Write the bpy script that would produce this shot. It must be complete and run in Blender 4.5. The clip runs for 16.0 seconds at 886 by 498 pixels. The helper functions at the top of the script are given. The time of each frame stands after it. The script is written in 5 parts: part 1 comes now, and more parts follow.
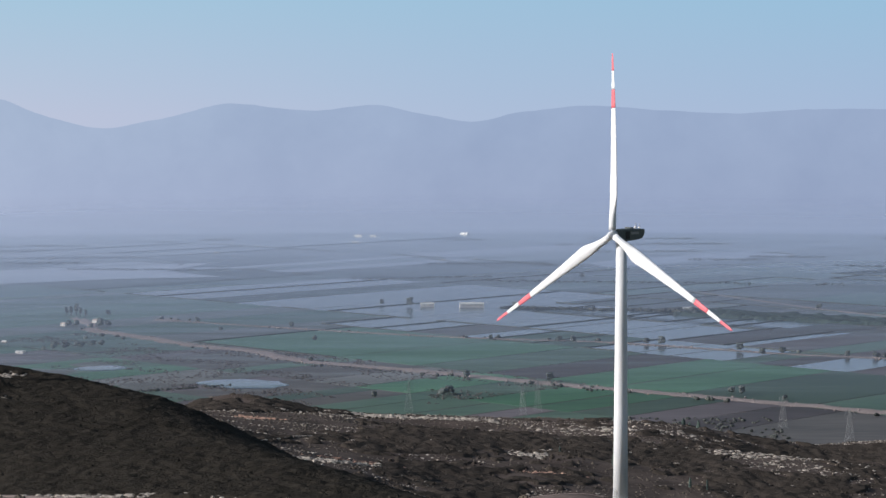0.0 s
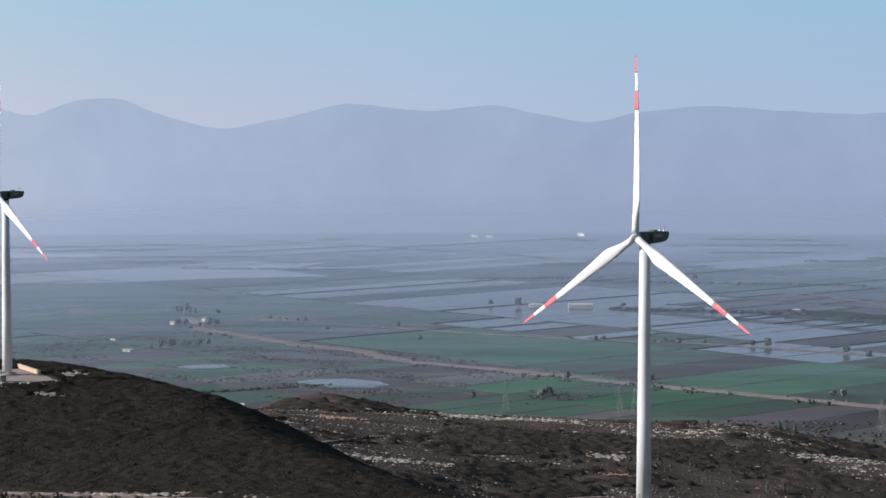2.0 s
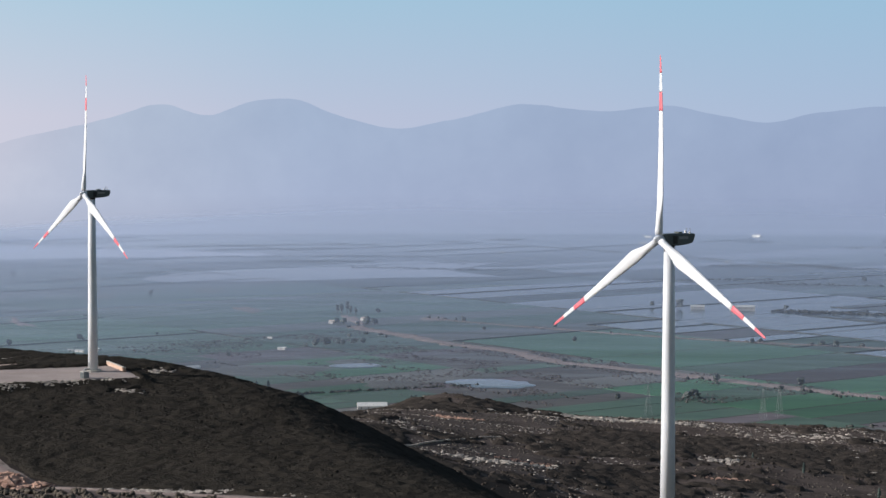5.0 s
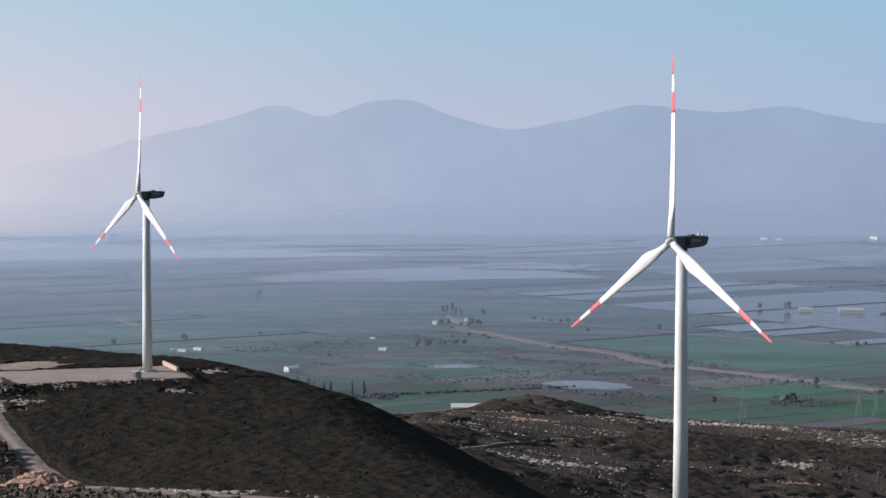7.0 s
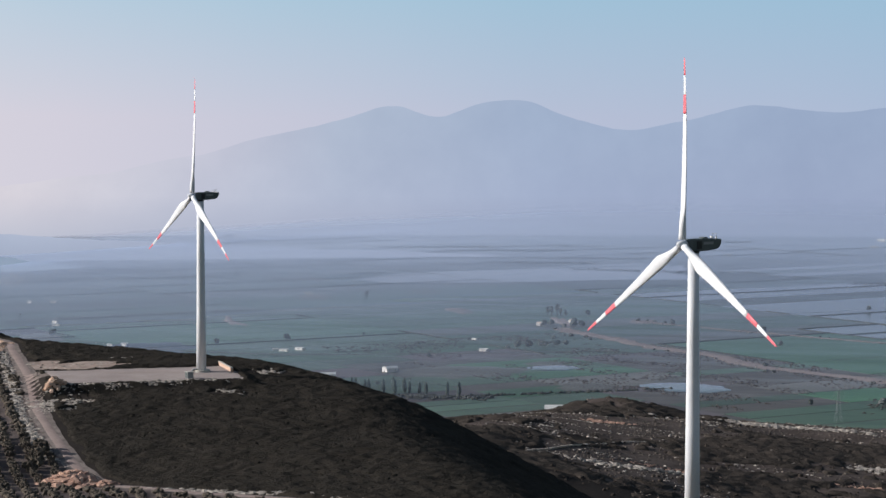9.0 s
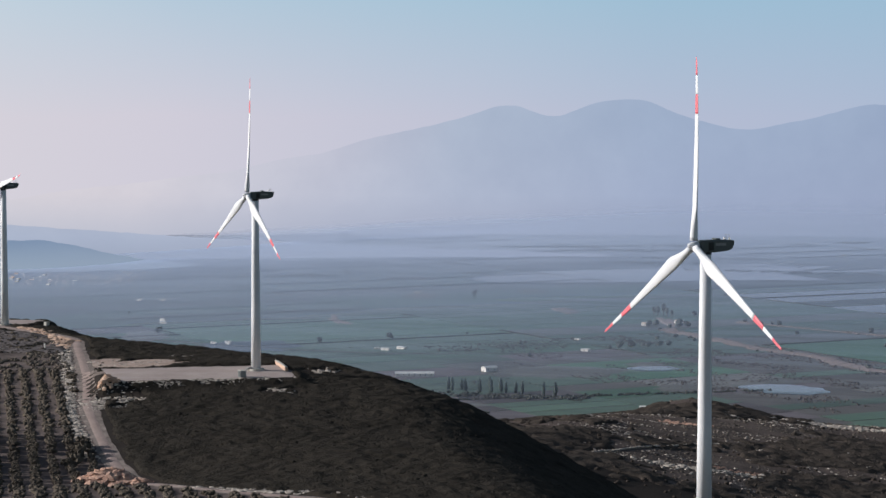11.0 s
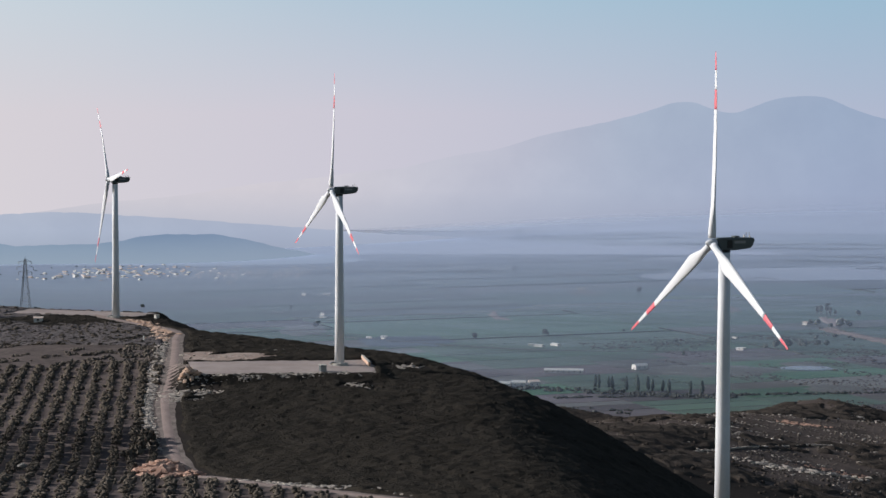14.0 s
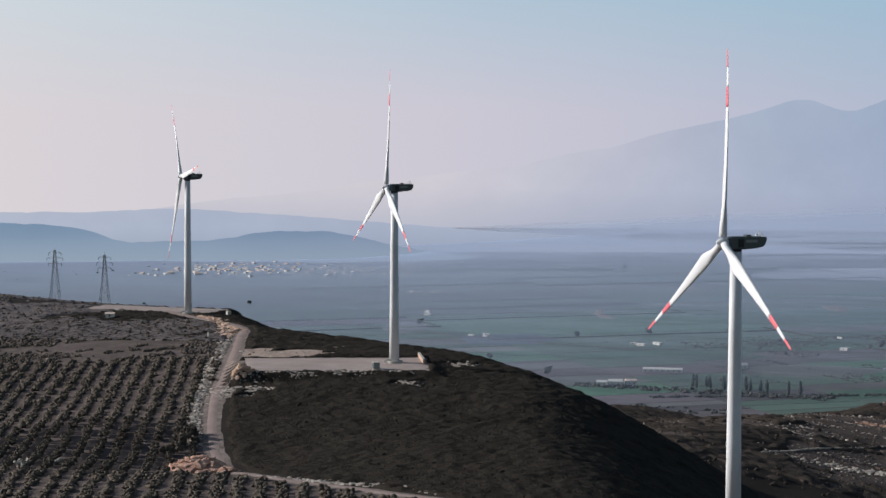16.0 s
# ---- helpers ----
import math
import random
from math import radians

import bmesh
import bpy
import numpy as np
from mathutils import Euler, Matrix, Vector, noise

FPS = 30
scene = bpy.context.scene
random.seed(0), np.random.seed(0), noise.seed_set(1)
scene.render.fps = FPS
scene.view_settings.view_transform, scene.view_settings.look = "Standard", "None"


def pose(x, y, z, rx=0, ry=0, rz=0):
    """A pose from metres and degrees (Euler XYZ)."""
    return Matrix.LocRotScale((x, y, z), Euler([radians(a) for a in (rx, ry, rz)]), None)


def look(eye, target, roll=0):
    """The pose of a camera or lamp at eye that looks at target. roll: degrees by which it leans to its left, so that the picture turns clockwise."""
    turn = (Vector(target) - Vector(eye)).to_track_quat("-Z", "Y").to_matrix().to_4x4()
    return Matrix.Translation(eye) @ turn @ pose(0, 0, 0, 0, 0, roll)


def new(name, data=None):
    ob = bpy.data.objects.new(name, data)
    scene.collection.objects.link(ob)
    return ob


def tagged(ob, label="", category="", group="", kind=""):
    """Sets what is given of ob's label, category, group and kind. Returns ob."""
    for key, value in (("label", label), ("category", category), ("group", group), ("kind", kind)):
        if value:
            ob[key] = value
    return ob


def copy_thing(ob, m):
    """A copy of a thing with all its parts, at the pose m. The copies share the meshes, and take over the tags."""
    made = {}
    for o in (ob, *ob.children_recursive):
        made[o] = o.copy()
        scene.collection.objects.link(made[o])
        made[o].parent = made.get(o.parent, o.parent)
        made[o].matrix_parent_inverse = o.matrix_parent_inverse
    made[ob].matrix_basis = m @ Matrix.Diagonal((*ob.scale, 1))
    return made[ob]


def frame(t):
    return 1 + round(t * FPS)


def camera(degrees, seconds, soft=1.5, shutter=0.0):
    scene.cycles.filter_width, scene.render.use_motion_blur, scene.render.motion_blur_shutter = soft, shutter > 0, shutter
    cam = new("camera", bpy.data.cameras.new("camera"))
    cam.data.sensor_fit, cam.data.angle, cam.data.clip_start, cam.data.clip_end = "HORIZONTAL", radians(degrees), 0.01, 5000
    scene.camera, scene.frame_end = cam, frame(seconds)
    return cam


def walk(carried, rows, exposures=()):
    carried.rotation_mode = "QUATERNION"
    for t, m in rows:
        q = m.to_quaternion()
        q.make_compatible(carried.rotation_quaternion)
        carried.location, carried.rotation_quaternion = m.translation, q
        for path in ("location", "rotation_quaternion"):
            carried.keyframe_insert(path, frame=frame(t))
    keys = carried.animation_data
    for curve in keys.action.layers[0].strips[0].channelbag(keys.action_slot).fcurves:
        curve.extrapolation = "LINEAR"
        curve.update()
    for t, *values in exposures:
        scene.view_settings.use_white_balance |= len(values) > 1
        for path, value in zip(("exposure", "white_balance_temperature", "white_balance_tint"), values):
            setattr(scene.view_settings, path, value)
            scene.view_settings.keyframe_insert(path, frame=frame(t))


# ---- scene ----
cam = camera(22.08, 16.0)
ROWS = [
    (0.0, 0.00, 0.00, 240.00, 0.000, -3.334, 0.035),
    (1.0, 12.60, -0.29, 240.35, 1.630, -3.329, 0.038),
    (2.0, 25.73, 0.22, 240.47, 3.266, -3.330, 0.013),
    (3.0, 39.18, 1.42, 240.49, 4.902, -3.332, -0.016),
    (4.0, 52.80, 3.25, 240.49, 6.531, -3.330, -0.038),
    (5.0, 66.47, 5.64, 240.53, 8.154, -3.324, -0.045),
    (6.0, 80.12, 8.53, 240.61, 9.771, -3.315, -0.039),
    (7.0, 93.68, 11.87, 240.74, 11.384, -3.305, -0.023),
    (8.0, 107.13, 15.61, 240.89, 12.996, -3.297, -0.004),
    (9.0, 120.45, 19.72, 241.04, 14.612, -3.294, 0.012),
    (10.0, 133.62, 24.20, 241.16, 16.233, -3.298, 0.016),
    (11.0, 146.65, 29.03, 241.21, 17.861, -3.312, 0.003),
    (12.0, 159.51, 34.22, 241.18, 19.498, -3.337, -0.030),
    (13.0, 172.17, 39.80, 241.09, 21.139, -3.370, -0.079),
    (14.0, 184.59, 45.81, 240.96, 22.779, -3.410, -0.136),
    (15.0, 196.70, 52.29, 240.86, 24.409, -3.449, -0.184),
    (16.0, 208.38, 59.32, 240.91, 26.015, -3.477, -0.197),
]
walk(cam, [(t, pose(x, y, z, 90 + pitch, roll, yaw)) for t, x, y, z, yaw, pitch, roll in ROWS],
     [(0.0, 0.1), (9.0, 0.02), (16.0, -0.1)])

# ---- light ----
SUN_AZ, SUN_EL = radians(258), radians(21)      # azimuth clockwise from +y
world = bpy.data.worlds.new("world")
scene.world = world
world.use_nodes = True
wn = world.node_tree.nodes
sky = wn.new("ShaderNodeTexSky")
sky.sky_type, sky.sun_disc = "NISHITA", False
sky.sun_elevation, sky.sun_rotation = SUN_EL, SUN_AZ
sky.air_density, sky.dust_density, sky.ozone_density = 1.2, 1.1, 1.0
wn["Background"].inputs["Strength"].default_value = 0.07
world.node_tree.links.new(sky.outputs["Color"], wn["Background"].inputs["Color"])
sun = new("sun", bpy.data.lights.new("sun", "SUN"))
sun.data.energy, sun.data.angle, sun.data.color = 4.8, radians(0.6), (1.0, 0.962, 0.93)
to_sun = Vector((math.sin(SUN_AZ) * math.cos(SUN_EL), math.cos(SUN_AZ) * math.cos(SUN_EL), math.sin(SUN_EL)))
sun.matrix_world = look(to_sun * 900, (0, 0, 0))

# ---- materials ----
def lin(r, g, b):
    return tuple((c / 255 / 12.92 if c <= 10 else ((c / 255 + 0.055) / 1.055) ** 2.4) for c in (r, g, b)) + (1.0,)


class Mat:
    """A node material under construction."""

    def __init__(self, name):
        self.m = bpy.data.materials.new(name)
        self.m.use_nodes = True
        self.t = self.m.node_tree
        self.bsdf = self.t.nodes["Principled BSDF"]
        self.out = self.t.nodes["Material Output"]

    def add(self, kind, **props):
        n = self.t.nodes.new(kind)
        for k, v in props.items():
            if k == "operation":
                n.operation = v
            elif k == "blend_type":
                n.blend_type = v
            elif k == "data_type":
                n.data_type = v
            else:
                n.inputs[k].default_value = v
        return n

    def link(self, a, b):
        self.t.links.new(a, b)

    def place(self):
        return self.add("ShaderNodeNewGeometry").outputs["Position"]

    def noise(self, scale, detail=4.0, vec=None, rough=0.6):
        n = self.add("ShaderNodeTexNoise", Scale=scale, Detail=detail, Roughness=rough)
        self.link(vec or self.place(), n.inputs["Vector"])
        return n.outputs["Fac"]

    def ramp(self, fac, stops):
        n = self.t.nodes.new("ShaderNodeValToRGB")
        el = n.color_ramp.elements
        while len(el) < len(stops):
            el.new(0.5)
        for e, (p, c) in zip(el, stops):
            e.position, e.color = p, (*c[:3], 1)
        self.link(fac, n.inputs["Fac"])
        return n.outputs["Color"]

    def mix(self, fac, a, b, how="MIX"):
        n = self.add("ShaderNodeMix", data_type="RGBA", blend_type=how)
        for sock, val in ((n.inputs[0], fac), (n.inputs[6], a), (n.inputs[7], b)):
            if isinstance(val, (int, float)):
                sock.default_value = val
            elif isinstance(val, tuple):
                sock.default_value = (*val[:3], 1)
            else:
                self.link(val, sock)
        return n.outputs[2]

    def math(self, op, a, b=0.0):
        n = self.add("ShaderNodeMath", operation=op)
        for sock, val in zip(n.inputs, (a, b)):
            if isinstance(val, (int, float)):
                sock.default_value = val
            else:
                self.link(val, sock)
        return n.outputs[0]

    def bump(self, height, strength, dist):
        n = self.add("ShaderNodeBump", Strength=strength, Distance=dist)
        self.link(height, n.inputs["Height"])
        self.link(n.outputs[0], self.bsdf.inputs["Normal"])

    def done(self, color, rough=0.8, spec=0.3, metal=0.0):
        i = self.bsdf.inputs
        self.link(color, i["Base Color"])
        i["Roughness"].default_value, i["Specular IOR Level"].default_value, i["Metallic"].default_value = rough, spec, metal
        return self.m


def speckled(name, a, b, scale, rough=0.85, spec=0.2, fine=8.0, bump=0.0, dist=0.1, vary=0.0, island=False):
    """Two tones mixed by a broad noise, broken up by a finer one; optional variation from object to object or island to island."""
    m = Mat(name)
    broad, small = m.noise(scale), m.noise(scale * fine, 3.0)
    c = m.ramp(m.math("ADD", m.math("MULTIPLY", broad, 0.6), m.math("MULTIPLY", small, 0.4)), [(0.32, a), (0.68, b)])
    if vary:
        rnd = m.add("ShaderNodeNewGeometry").outputs["Random Per Island"] if island else m.add("ShaderNodeObjectInfo").outputs["Random"]
        gain = m.ramp(rnd, [(0.0, (1 - vary,) * 3), (1.0, (1 + vary, 1 + vary, 1 + vary * 0.8))])
        c = m.mix(1.0, c, gain, "MULTIPLY")
    if bump:
        m.bump(small, bump, dist)
    return m.done(c, rough, spec)


M = {}
M["paint"] = speckled("white_turbine_paint", (0.65, 0.675, 0.72), (0.73, 0.75, 0.79), 0.25, 0.5, 0.35)
M["red"] = speckled("red_signal_paint", (0.62, 0.115, 0.155), (0.72, 0.16, 0.2), 0.4, 0.5, 0.35)
M["nacelle"] = speckled("grey_green_nacelle", (0.075, 0.095, 0.1), (0.1, 0.12, 0.125), 0.6, 0.45, 0.4)
M["dark"] = speckled("dark_grille", (0.02, 0.022, 0.025), (0.035, 0.035, 0.038), 1.0, 0.6, 0.3)
M["steel"] = speckled("galvanised_steel", (0.2, 0.21, 0.22), (0.3, 0.31, 0.32), 1.2, 0.5, 0.5)
M["concrete"] = speckled("weathered_concrete", (0.42, 0.4, 0.37), (0.55, 0.53, 0.49), 0.6, 0.9, 0.2, bump=0.3)
M["gravel"] = speckled("pale_gravel", (0.3, 0.25, 0.235), (0.43, 0.365, 0.345), 0.09, 0.95, 0.1, 14, bump=0.5, dist=0.15)
M["dirt"] = speckled("dirt_track", (0.25, 0.19, 0.175), (0.37, 0.295, 0.27), 0.12, 0.95, 0.1, 12, bump=0.5, dist=0.15)
M["ochre"] = speckled("ochre_cut_earth", (0.44, 0.28, 0.2), (0.62, 0.47, 0.38), 0.25, 0.95, 0.1, 6, bump=0.7, dist=0.3)
M["stone"] = speckled("limestone", (0.25, 0.22, 0.205), (0.5, 0.45, 0.415), 0.35, 0.9, 0.15, 6, bump=0.7, dist=0.3, vary=0.3, island=True)
M["redstone"] = speckled("reddish_broken_limestone", (0.36, 0.2, 0.155), (0.5, 0.35, 0.285), 0.3, 0.9, 0.15, 6, bump=0.7, dist=0.3, vary=0.3, island=True)
M["hillsoil"] = speckled("scrub_soil", (0.024, 0.02, 0.0185), (0.042, 0.035, 0.031), 0.05, 0.95, 0.05, 9, bump=0.5, dist=0.4)
M["rocksoil"] = speckled("stony_scrub_soil", (0.045, 0.036, 0.033), (0.14, 0.112, 0.1), 0.05, 0.95, 0.05, 10, bump=0.6, dist=0.5)
M["verge"] = speckled("pale_disturbed_earth", (0.1, 0.083, 0.075), (0.34, 0.285, 0.26), 0.16, 0.95, 0.05, 7, bump=0.6, dist=0.3)
M["clearing"] = speckled("bare_pinkish_clearing", (0.24, 0.18, 0.155), (0.48, 0.39, 0.345), 0.12, 0.95, 0.05, 7, bump=0.6, dist=0.3)
M["orchardsoil"] = speckled("stony_orchard_soil", (0.086, 0.069, 0.064), (0.178, 0.144, 0.134), 0.07, 0.95, 0.05, 5, bump=0.5, dist=0.2)
M["roughsoil"] = speckled("rough_brown_soil", (0.072, 0.059, 0.056), (0.17, 0.139, 0.131), 0.05, 0.95, 0.05, 8, bump=0.6, dist=0.3)
M["shrub_canopy"] = speckled("evergreen_maquis_canopy", (0.0185, 0.0165, 0.0142), (0.044, 0.0385, 0.0325), 0.09, 0.97, 0.03, 13, bump=0.9, dist=0.5)
M["hill_canopy"] = speckled("hill_maquis_canopy", (0.036, 0.031, 0.027), (0.076, 0.063, 0.055), 0.07, 0.97, 0.03, 13, bump=0.9, dist=0.5)
M["crest_canopy"] = speckled("dry_crest_scrub", (0.09, 0.08, 0.082), (0.195, 0.172, 0.172), 0.07, 0.97, 0.03, 12, bump=0.8, dist=0.4)
M["greyshrub"] = speckled("dry_winter_scrub", (0.085, 0.073, 0.066), (0.16, 0.137, 0.122), 0.06, 0.95, 0.04, 12, vary=0.3, island=True)
M["olive"] = speckled("olive_leaves", (0.07, 0.06, 0.052), (0.116, 0.098, 0.084), 0.3, 0.9, 0.06, 6, vary=0.3)
M["palebush"] = speckled("pale_blossom", (0.22, 0.21, 0.19), (0.36, 0.345, 0.32), 0.8, 0.9, 0.1)
M["bark"] = speckled("grey_bark", (0.07, 0.06, 0.05), (0.14, 0.12, 0.1), 1.5, 0.9, 0.1)


def wet_hazed(name, a, b, scale, vary=0.25, coat=(0.35, 0.8, 1.0, 1.0), coat_rough=(0.42, 0.4, 0.33, 0.14), ior=(0.5, 0.68, 1.1, 1.7)):
    """Damp winter ground: tones in long streaks along the parcels under a glossy coat. Aerial haze is put into the
    surface: from 1.9 to 4.4 km out the coat grows stronger and smoother and the base colour turns blue."""
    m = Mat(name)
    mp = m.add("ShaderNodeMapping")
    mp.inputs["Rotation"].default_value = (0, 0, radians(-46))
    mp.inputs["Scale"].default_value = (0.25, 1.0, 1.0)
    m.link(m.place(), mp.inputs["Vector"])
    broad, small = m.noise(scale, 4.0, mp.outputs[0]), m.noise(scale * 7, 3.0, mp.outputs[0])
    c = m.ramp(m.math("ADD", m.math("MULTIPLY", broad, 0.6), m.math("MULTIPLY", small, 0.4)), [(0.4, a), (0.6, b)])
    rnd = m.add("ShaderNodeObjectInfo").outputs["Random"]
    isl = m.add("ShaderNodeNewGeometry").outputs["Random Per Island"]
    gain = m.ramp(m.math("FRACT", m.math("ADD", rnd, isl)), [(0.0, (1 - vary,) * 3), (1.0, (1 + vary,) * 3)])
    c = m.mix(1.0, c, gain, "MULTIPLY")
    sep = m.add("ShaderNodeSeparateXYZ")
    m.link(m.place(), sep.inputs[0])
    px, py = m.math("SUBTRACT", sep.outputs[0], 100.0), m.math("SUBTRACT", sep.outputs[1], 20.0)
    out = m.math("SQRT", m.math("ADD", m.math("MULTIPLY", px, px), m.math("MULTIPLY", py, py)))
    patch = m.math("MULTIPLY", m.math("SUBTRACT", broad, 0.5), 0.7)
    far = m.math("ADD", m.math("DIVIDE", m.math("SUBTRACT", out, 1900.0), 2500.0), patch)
    for sock, vals in (("Coat Weight", coat), ("Coat Roughness", coat_rough), ("Coat IOR", ior)):
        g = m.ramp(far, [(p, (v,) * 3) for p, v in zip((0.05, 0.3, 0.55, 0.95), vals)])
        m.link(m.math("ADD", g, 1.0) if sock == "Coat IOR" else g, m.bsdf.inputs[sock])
    haze_share = m.ramp(far, [(0.1, (0.0,) * 3), (0.55, (0.6,) * 3), (0.95, (0.88,) * 3)])
    return m.done(m.mix(haze_share, c, FAR_HAZE_BLUE), 0.8, 0.3)


# bluish tone of distant haze, mixed into the ground's base colour far out
FAR_HAZE_BLUE = (0.049, 0.112, 0.148)
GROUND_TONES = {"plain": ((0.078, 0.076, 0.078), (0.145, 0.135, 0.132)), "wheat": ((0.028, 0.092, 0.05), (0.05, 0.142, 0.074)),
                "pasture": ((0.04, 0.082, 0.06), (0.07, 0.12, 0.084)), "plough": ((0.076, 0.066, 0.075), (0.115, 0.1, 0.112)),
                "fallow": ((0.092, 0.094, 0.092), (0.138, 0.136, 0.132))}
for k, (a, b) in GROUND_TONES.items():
    M[k] = wet_hazed("hazed_damp_" + k, a, b, 0.014, 0.4, (0.2, 0.5, 0.65, 0.85) if k == "plough" else (0.2 if k == "plain" else 0.35, 0.75, 0.9, 1.0))
M["flood"] = wet_hazed("flooded_field", (0.05, 0.065, 0.085), (0.075, 0.09, 0.11), 0.01, 0.12, (1.0, 1.0, 1.0, 1.0), (0.16, 0.17, 0.18, 0.12), (0.34, 0.34, 0.65, 0.9))
M["lagoon"] = wet_hazed("shallow_lagoon", (0.11, 0.125, 0.145), (0.14, 0.155, 0.175), 0.01, 0.05, (1.0, 1.0, 1.0, 1.0), (0.14, 0.14, 0.14, 0.12), (0.5, 0.6, 0.9, 1.0))
M["reed"] = speckled("dry_reeds", (0.22, 0.182, 0.18), (0.33, 0.285, 0.28), 0.05, 0.9, 0.2, 8, bump=0.4, dist=0.5)
M["track"] = wet_hazed("hazed_damp_pale_track", (0.34, 0.255, 0.24), (0.47, 0.37, 0.35), 0.03, 0.1, (0.1, 0.2, 0.3, 0.4))
M["hedge"] = speckled("winter_hedge", (0.05, 0.057, 0.058), (0.088, 0.094, 0.092), 0.07, 0.85, 0.2, 8, vary=0.3, island=True)
M["brush"] = speckled("purplish_marsh_brush", (0.085, 0.078, 0.082), (0.135, 0.122, 0.126), 0.05, 0.95, 0.05, 8, vary=0.25, island=True)
M["planted"] = speckled("dark_young_pines", (0.028, 0.046, 0.044), (0.05, 0.074, 0.066), 0.08, 0.9, 0.1, 8, bump=0.6, dist=0.6)
# dark marsh growth, the blue of distance haze put into its base tones
M["marsh"] = wet_hazed("haze_blue_marsh_growth", (0.045, 0.07, 0.11), (0.07, 0.098, 0.145), 0.02, 0.1, (0.35, 0.6, 0.75, 0.9))
M["leaf"] = speckled("dull_tree_crown", (0.075, 0.088, 0.09), (0.115, 0.13, 0.132), 0.25, 0.85, 0.2, 6, vary=0.3)
M["cypress"] = speckled("cypress_needles", (0.05, 0.072, 0.07), (0.08, 0.105, 0.098), 0.4, 0.85, 0.15, 5, vary=0.25)
M["wall"] = speckled("whitewashed_wall", (0.76, 0.73, 0.71), (0.88, 0.85, 0.83), 0.15, 0.85, 0.2, vary=0.15)
M["tile"] = speckled("faded_roof_tiles", (0.52, 0.41, 0.37), (0.68, 0.57, 0.53), 0.4, 0.85, 0.2, vary=0.25)
M["sheet"] = speckled("pale_sheet_roof", (0.62, 0.62, 0.6), (0.78, 0.77, 0.75), 0.2, 0.5, 0.4)
M["pane"] = speckled("dark_window_pane", (0.03, 0.035, 0.045), (0.05, 0.055, 0.065), 1.0, 0.2, 0.5)


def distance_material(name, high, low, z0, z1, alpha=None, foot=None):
    """A plain glowing backdrop of far distance, haze painted into its tones: one row of tones by bearing for its foot,
    one for its top.
    """
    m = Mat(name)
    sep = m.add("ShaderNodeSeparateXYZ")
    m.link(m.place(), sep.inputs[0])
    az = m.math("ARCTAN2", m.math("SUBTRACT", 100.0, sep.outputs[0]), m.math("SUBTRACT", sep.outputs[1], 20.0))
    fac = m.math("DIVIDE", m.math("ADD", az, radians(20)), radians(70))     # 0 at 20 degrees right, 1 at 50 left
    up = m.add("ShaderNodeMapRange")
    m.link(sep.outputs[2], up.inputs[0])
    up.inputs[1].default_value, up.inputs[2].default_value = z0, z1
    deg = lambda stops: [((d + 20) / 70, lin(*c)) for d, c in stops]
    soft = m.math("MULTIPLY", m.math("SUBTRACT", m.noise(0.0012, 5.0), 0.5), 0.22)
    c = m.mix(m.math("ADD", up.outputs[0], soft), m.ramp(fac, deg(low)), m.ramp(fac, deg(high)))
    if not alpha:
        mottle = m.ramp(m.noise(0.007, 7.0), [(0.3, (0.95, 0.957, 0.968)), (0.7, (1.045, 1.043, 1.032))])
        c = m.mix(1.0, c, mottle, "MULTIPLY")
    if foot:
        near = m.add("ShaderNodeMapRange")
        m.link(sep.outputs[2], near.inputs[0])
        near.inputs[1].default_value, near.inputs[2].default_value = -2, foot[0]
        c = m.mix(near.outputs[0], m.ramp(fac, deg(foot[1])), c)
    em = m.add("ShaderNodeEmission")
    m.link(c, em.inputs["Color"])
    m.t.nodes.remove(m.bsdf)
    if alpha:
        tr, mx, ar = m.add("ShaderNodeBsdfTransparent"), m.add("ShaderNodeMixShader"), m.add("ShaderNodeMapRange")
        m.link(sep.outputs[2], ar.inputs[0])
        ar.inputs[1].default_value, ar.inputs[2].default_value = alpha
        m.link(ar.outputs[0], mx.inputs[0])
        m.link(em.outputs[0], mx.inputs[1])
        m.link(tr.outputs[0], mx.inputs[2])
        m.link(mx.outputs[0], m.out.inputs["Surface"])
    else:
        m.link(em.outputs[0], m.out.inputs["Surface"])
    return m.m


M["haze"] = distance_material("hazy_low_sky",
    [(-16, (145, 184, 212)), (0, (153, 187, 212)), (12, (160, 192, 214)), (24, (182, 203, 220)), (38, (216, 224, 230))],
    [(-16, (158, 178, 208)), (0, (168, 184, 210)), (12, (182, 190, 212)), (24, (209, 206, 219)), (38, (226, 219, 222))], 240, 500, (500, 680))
# the slopes glow in hazed colours, paler at the foot and towards the west
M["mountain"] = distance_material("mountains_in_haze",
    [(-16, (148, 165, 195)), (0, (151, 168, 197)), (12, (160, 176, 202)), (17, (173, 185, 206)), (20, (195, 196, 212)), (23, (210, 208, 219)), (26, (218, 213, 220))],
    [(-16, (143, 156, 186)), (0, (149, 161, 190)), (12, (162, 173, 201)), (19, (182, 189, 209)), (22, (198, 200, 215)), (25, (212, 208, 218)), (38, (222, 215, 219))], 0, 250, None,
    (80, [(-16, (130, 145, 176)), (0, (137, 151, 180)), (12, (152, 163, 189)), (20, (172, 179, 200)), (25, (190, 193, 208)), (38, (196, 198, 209))]))
